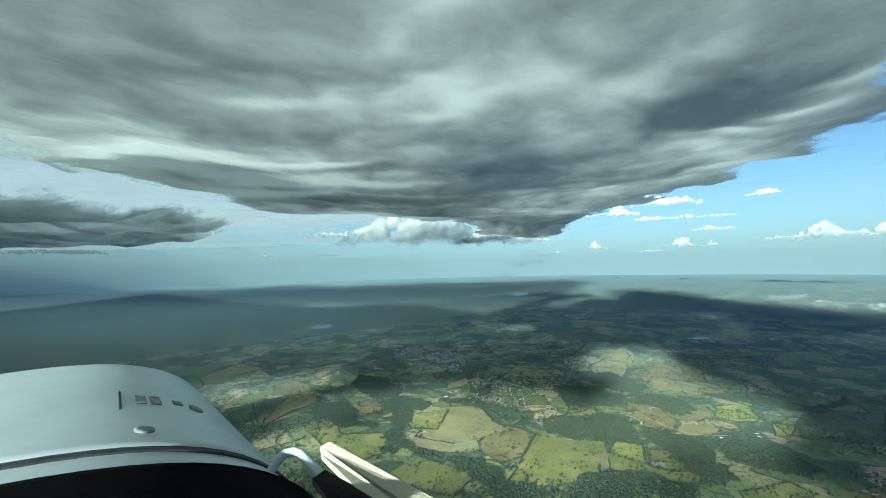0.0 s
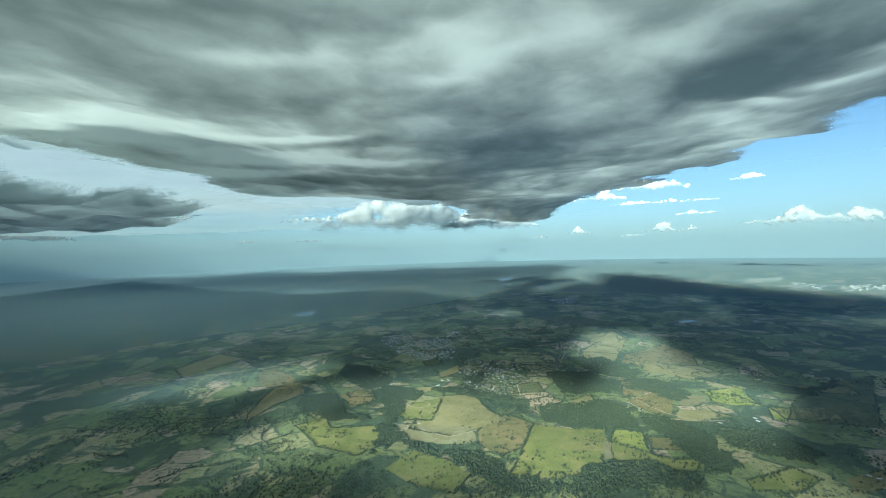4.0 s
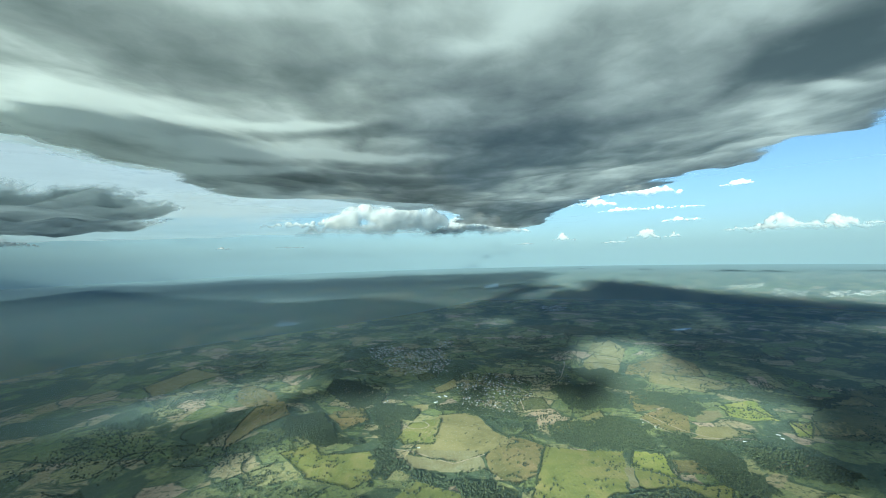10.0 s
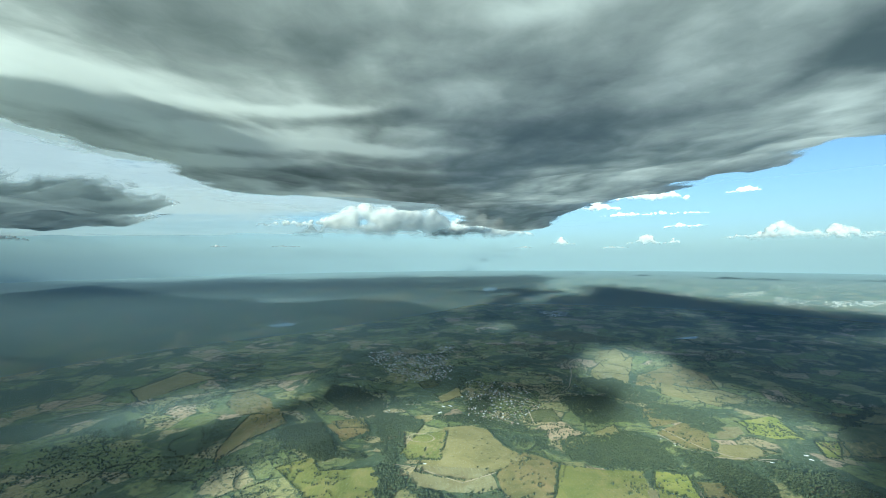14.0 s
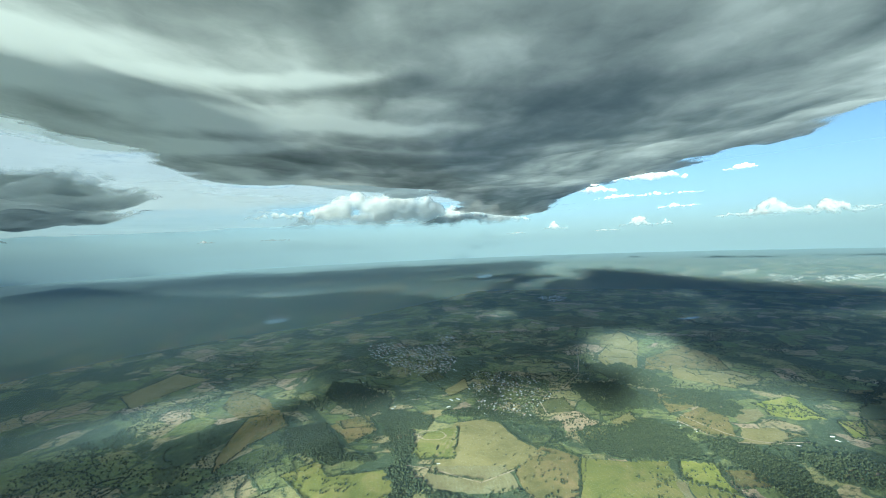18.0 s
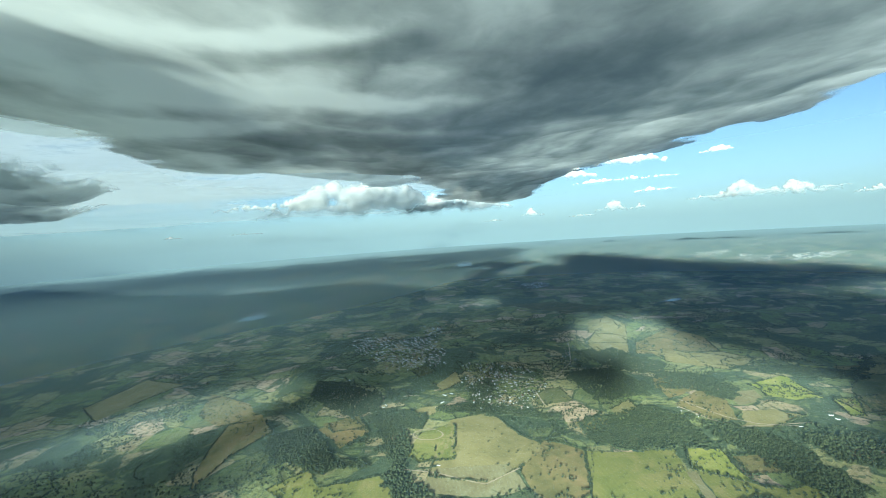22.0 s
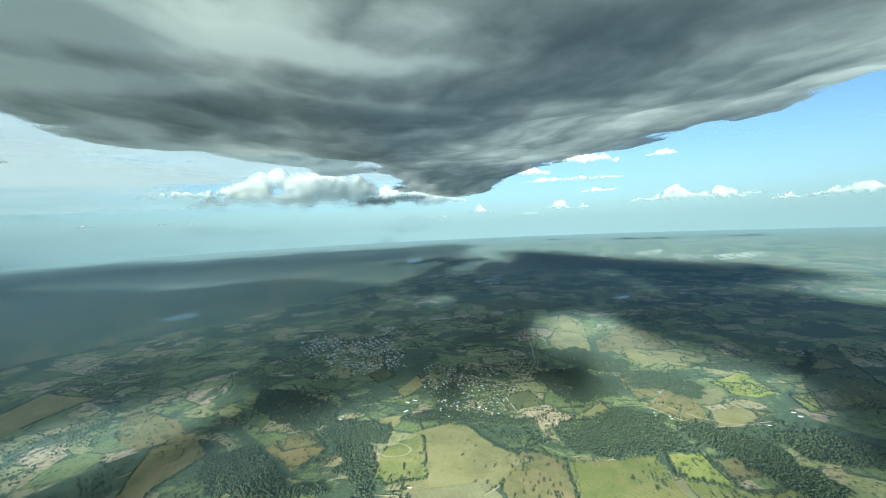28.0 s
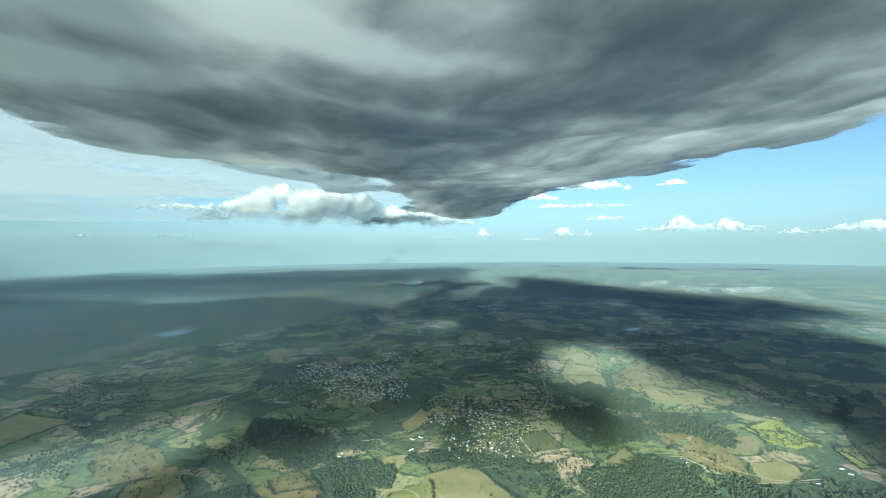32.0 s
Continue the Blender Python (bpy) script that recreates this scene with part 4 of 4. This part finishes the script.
def town_stuff(poly, n, turn, label, size=1.2, street=9.0, grid=True):
    """Houses too many to count, in rough street rows."""
    g = np.random.RandomState(int(abs(poly[0][0])))
    xs, ys = [p[0] for p in poly], [p[1] for p in poly]
    x, y = g.uniform(min(xs), max(xs), n * 3), g.uniform(min(ys), max(ys), n * 3)
    if grid:
        c, s = math.cos(radians(turn)), math.sin(radians(turn))
        a, b = x * c + y * s, -x * s + y * c
        a = np.round(a / street) * street + g.uniform(-2.8, 2.8, len(a))
        x, y = a * c - b * s, a * s + b * c
        x, y = x + 6 * puff(x, y, 34, 1.0, 3), y + 6 * puff(x, y, 34, 2.0, 3)
    ok = np.nonzero(edge_distance(poly, x, y) + 12 * puff(x, y, 20) > 0)[0][:n]
    vs = {0: ([], []), 1: ([], [])}
    for i in ok:
        wv, wf, rv, rf = house_data(*[q * size * g.uniform(0.75, 1.3) for q in (0.8, 1.2, 0.75)], 0.35 * size)
        m4 = pose(x[i], y[i], float(hgt(x[i], y[i])), 0, 0, turn + g.choice((0, 90)) + g.uniform(-6, 6))
        for k, (v, f) in enumerate(((wv, wf), (rv, rf))):
            b0 = len(vs[k][0])
            vs[k][0].extend((m4 @ Vector(p))[:] for p in v)
            vs[k][1].extend(tuple(b0 + j for j in q) for q in f)
    for k, (nm, mt) in enumerate((("town_walls", WALL_FAR), ("town_roofs", ROOF_FAR))):
        tagged(mesh_object(nm, *vs[k], mt), label, "town", kind="stuff")


VIL, TOWN = "small pale house of a country village among trees", "crowded pale houses of a far country town"
village([(58, 733), (109, 714), (141, 658), (125, 620), (73, 569), (32, 590), (35, 664)], 175, 20, VIL, "village houses")
village([(242, 806), (269, 816), (209, 691), (203, 647), (169, 637), (190, 700)], 45, 40, VIL, "roadside houses")
village([(192, 704), (245, 746), (281, 806), (271, 764), (199, 664), (169, 637)], 20, 40, VIL, "roadside houses")
village([(-151, 747), (-118, 752), (-104, 726), (-142, 716)], 26, 10, VIL, "hamlet houses")
village([(232, 525), (242, 499), (233, 494), (225, 517)], 9, 20, "farmhouse beside a dirt road", "farm houses")
town_stuff([(-88, 968), (-14, 910), (37, 945), (36, 769), (-29, 774), (-89, 834), (-120, 928)], 760, 15, TOWN, 0.85)
town_stuff([(-89, 834), (20, 782), (28, 740), (-61, 765)], 110, 15, TOWN, 0.85, grid=False)
town_stuff([(58, 733), (109, 714), (141, 658), (125, 620), (73, 569), (32, 590), (35, 664)], 230, 20, "crowded village houses among trees", 0.78, 7.0)
town_stuff([(22, 1025), (71, 1036), (66, 930), (26, 910)], 80, 20, TOWN, 0.85, grid=False)
town_stuff([(429, 1487), (524, 1501), (485, 1369), (414, 1350)], 150, 30, "bright buildings of a far town", 1.2, 11)
town_stuff([(236, 1868), (371, 1829), (471, 1638), (321, 1655)], 50, 30, "bright buildings of a far town", 1.6, 20)
town_stuff([(1662, 1595), (1909, 1546), (1746, 1434), (1454, 1422)], 190, 20, "bright buildings of a far city", 1.7, 22)
town_stuff([(1563, 1990), (1779, 2014), (1597, 1833), (1427, 1809)], 80, 20, "bright buildings of a far city", 1.7, 22)
town_stuff([(1156, 2057), (1407, 2020), (1276, 1843), (1066, 1902)], 110, 20, "bright buildings of a far city", 1.6, 22)
town_stuff([(1593, 1770), (1595, 1623), (1422, 1456), (1333, 1492)], 80, 20, "bright buildings of a far city", 1.7, 22)
town_stuff([(2383, 2640), (3227, 2226), (2681, 1785), (2007, 2188)], 140, 20, "bright buildings of a far city", 2.6, 40)
for poly, gap in (([(57, 743), (112, 722), (149, 659), (131, 617), (74, 563), (29, 588), (32, 665)], 2.6), ([(-88, 984), (45, 959), (40, 759), (-61, 769), (-125, 930)], 4.2)):
    x, y = scatter(poly, gap, rng)
    keep = puff(x, y, 16, 8) > -0.15
    woods(x[keep], y[keep], rng, "village_trees", "garden trees between the houses", 0.65)
SHED = house_meshes(1.2, 4.2, 1.0, 0.5, METAL_ROOF)
for px, py, turn in [(-1, 617, -62), (6, 639, 40), (15, 641, 40)]:
    house(px, py, turn, "long white metal-roofed farm shed", "farm sheds", SHED, 0.6, "farm_shed")
for px, py, turn in [(-68, 623, 60), (-65, 628, 20), (-27, 490, 70), (340, 454, 30), (343, 462, 60), (349, 453, 10), (298, 453, 60), (251, 471, 80), (182, 409, 0), (291, 551, 0), (349, 351, 30), (352, 346, 60), (564, 579, 0)]:
    house(px, py, turn, "white farm building with a metal roof", "farm buildings", SHED if turn > 15 else None, 0.4, "farm_building")


# ---- the nose of the light aircraft, as it stands at the start ----
def build_nose():
    paint = plain_material("white_aircraft_paint", (0.37, 0.41, 0.425), (0.46, 0.50, 0.52), 3.0, 0.3, spec=0.5, relief=0.0)
    black = plain_material("black_glare_shield", (0.003, 0.003, 0.0035), (0.006, 0.006, 0.0065), 30.0, 0.95, spec=0.02, relief=0.05)
    dark = plain_material("dark_seam", (0.02, 0.022, 0.024), (0.04, 0.04, 0.045), 20.0, 0.6)
    steel = plain_material("grey_fitting", (0.11, 0.12, 0.125), (0.19, 0.2, 0.205), 20.0, 0.4)
    paper = plain_material("cream_paper", (0.36, 0.34, 0.235), (0.46, 0.43, 0.31), 14.0, 0.85)
    nose = new("aircraft_nose")
    nose.matrix_basis = pose(0, 0, EYE, 0, 0, 38)
    tagged(nose, "white light-aircraft nose with dark panel seam and small vents", "aircraft")

    def section(u, side):
        """Point of the cowl's skin at u ahead of the eye; side runs from -1 (far flank) to 1 (near flank)."""
        w = 0.80 - 0.03 * max(0, u - 1.2) - 0.5 * max(0, u - 2.6) ** 2
        top = -0.37 - 0.05 * (u - 1.2) - 0.9 * max(0, u - 2.6) ** 2
        a = side * 0.5 * math.pi
        v = -0.35 + w * math.copysign(abs(math.sin(a)) ** 0.85, a)
        z = top - 0.75 * (1 - abs(math.cos(a)) ** 0.5)
        return (v, u, z)

    def skin(name, u0, u1, mat, label="", s0=-1.0, s1=1.0, nu=24, ns=40, lift=0.0, depth=0.03):
        pts = []
        for layer in (lift, lift - depth):
            for i in range(nu + 1):
                for j in range(ns + 1):
                    x, y, z = section(u0 + (u1 - u0) * i / nu, s0 + (s1 - s0) * j / ns)
                    pts.append((x + layer * 0.3 * (1 if x > -0.36 else -1), y, z + layer))
        f = [tuple(q) for q in grid_faces(nu + 1, ns + 1)]
        n = (nu + 1) * (ns + 1)
        f += [tuple(k + n for k in reversed(q)) for q in f]
        for i in range(nu):
            for j in (0, ns):
                a, b = i * (ns + 1) + j, (i + 1) * (ns + 1) + j
                f.append((a, b, b + n, a + n))
        for j in range(ns):
            for i in (0, nu):
                a, b = i * (ns + 1) + j, i * (ns + 1) + j + 1
                f.append((a, b, b + n, a + n))
        ob = mesh_object(name, pts, f, mat, False, nose, label)
        ob.data.polygons.foreach_set("use_smooth", [k < 2 * nu * ns for k in range(len(ob.data.polygons))])
        return ob

    skin("cowling", 1.165, 2.95, paint)
    skin("firewall_skirt", 0.85, 1.145, paint)
    skin("panel_seam", 1.138, 1.172, dark, "dark seam between the panels", lift=0.004, depth=0.02, nu=2)
    skin("glare_shield", 0.45, 0.985, black, "matt black glare shield", lift=0.022, depth=0.03)
    skin("vent", 1.67, 1.79, steel, "small dark vent", 0.285, 0.312, 3, 4, 0.004, 0.01)
    skin("vent", 1.67, 1.79, steel, "small dark vent", 0.325, 0.352, 3, 4, 0.004, 0.01)
    skin("hinge", 1.58, 1.86, dark, "thin dark hinge", 0.245, 0.25, 4, 2, 0.004, 0.01)
    skin("vent", 1.70, 1.76, steel, "small grey vent", 0.39, 0.42, 3, 4, 0.003, 0.01)

    def disc(name, u, s, ru, rs, mat, label):
        pts = [tuple(Vector(section(u, s)) + Vector((0, 0, 0.005)))]
        for ring, k in ((0.6, 0.005), (1.0, 0.004), (1.0, -0.01)):
            pts += [tuple(Vector(section(u + ru * ring * math.sin(j * 0.2618), s + rs * ring * math.cos(j * 0.2618))) + Vector((0, 0, k))) for j in range(24)]
        f = [(0, 1 + j, 1 + (j + 1) % 24) for j in range(24)]
        for r in (0, 1):
            f += [(1 + 24 * r + j, 25 + 24 * r + j, 25 + 24 * r + (j + 1) % 24, 1 + 24 * r + (j + 1) % 24) for j in range(24)]
        return mesh_object(name, pts, f, mat, True, nose, label)

    disc("filler_cap", 1.70, 0.465, 0.05, 0.025, steel, "grey oval filler cap")
    disc("port", 1.33, 0.29, 0.032, 0.021, steel, "grey round port")
    # white bent tube beside the windscreen
    path = [Vector(p) for p in ((0.285, 1.062, -0.494), (0.3, 1.058, -0.474), (0.313, 1.044, -0.457), (0.329, 1.029, -0.451), (0.338, 1.005, -0.452), (0.348, 0.959, -0.467), (0.356, 0.913, -0.478), (0.364, 0.845, -0.494))]
    pts, f = [], []
    for k, p in enumerate(path):
        d = (path[min(k + 1, len(path) - 1)] - path[max(k - 1, 0)]).normalized()
        a = d.cross(Vector((0, 0, 1))).normalized()
        b = a.cross(d)
        pts += [tuple(p + 0.011 * (a * math.cos(j * 0.785) + b * math.sin(j * 0.785))) for j in range(8)]
        if k:
            f += [(8 * k - 8 + j, 8 * k - 8 + (j + 1) % 8, 8 * k + (j + 1) % 8, 8 * k + j) for j in range(8)]
    mesh_object("vent_tube", pts, f, paint, True, nose, "white bent metal tube")
    # a cream paper pad in a black cover on the near edge
    pad = new("paper_pad")
    pad.matrix_basis = nose.matrix_basis.copy()
    tagged(pad, "cream paper pad in a black cover on the glare shield", "notepad")
    sheets = (("cover", black, ((0.307, 0.846, -0.442), (0.349, 0.884, -0.452), (0.302, 0.541, -0.358), (0.245, 0.57, -0.361))),
              ("page", paper, ((0.351, 0.915, -0.414), (0.37, 0.908, -0.406), (0.428, 0.579, -0.415), (0.38, 0.612, -0.414))),
              ("page", paper, ((0.347, 0.9, -0.423), (0.353, 0.898, -0.415), (0.357, 0.602, -0.4), (0.321, 0.622, -0.395))))
    for nm, mat, corners in sheets:
        ps = [Vector(c) for c in corners]
        up = Vector((0, 0, 0.006))
        pts = [tuple(p + up) for p in ps] + [tuple(p - up) for p in ps]
        mesh_object(nm, pts, [(0, 1, 2, 3), (7, 6, 5, 4)] + [(k, k + 4, (k + 1) % 4 + 4, (k + 1) % 4) for k in range(4)], mat, False, pad)


build_nose()
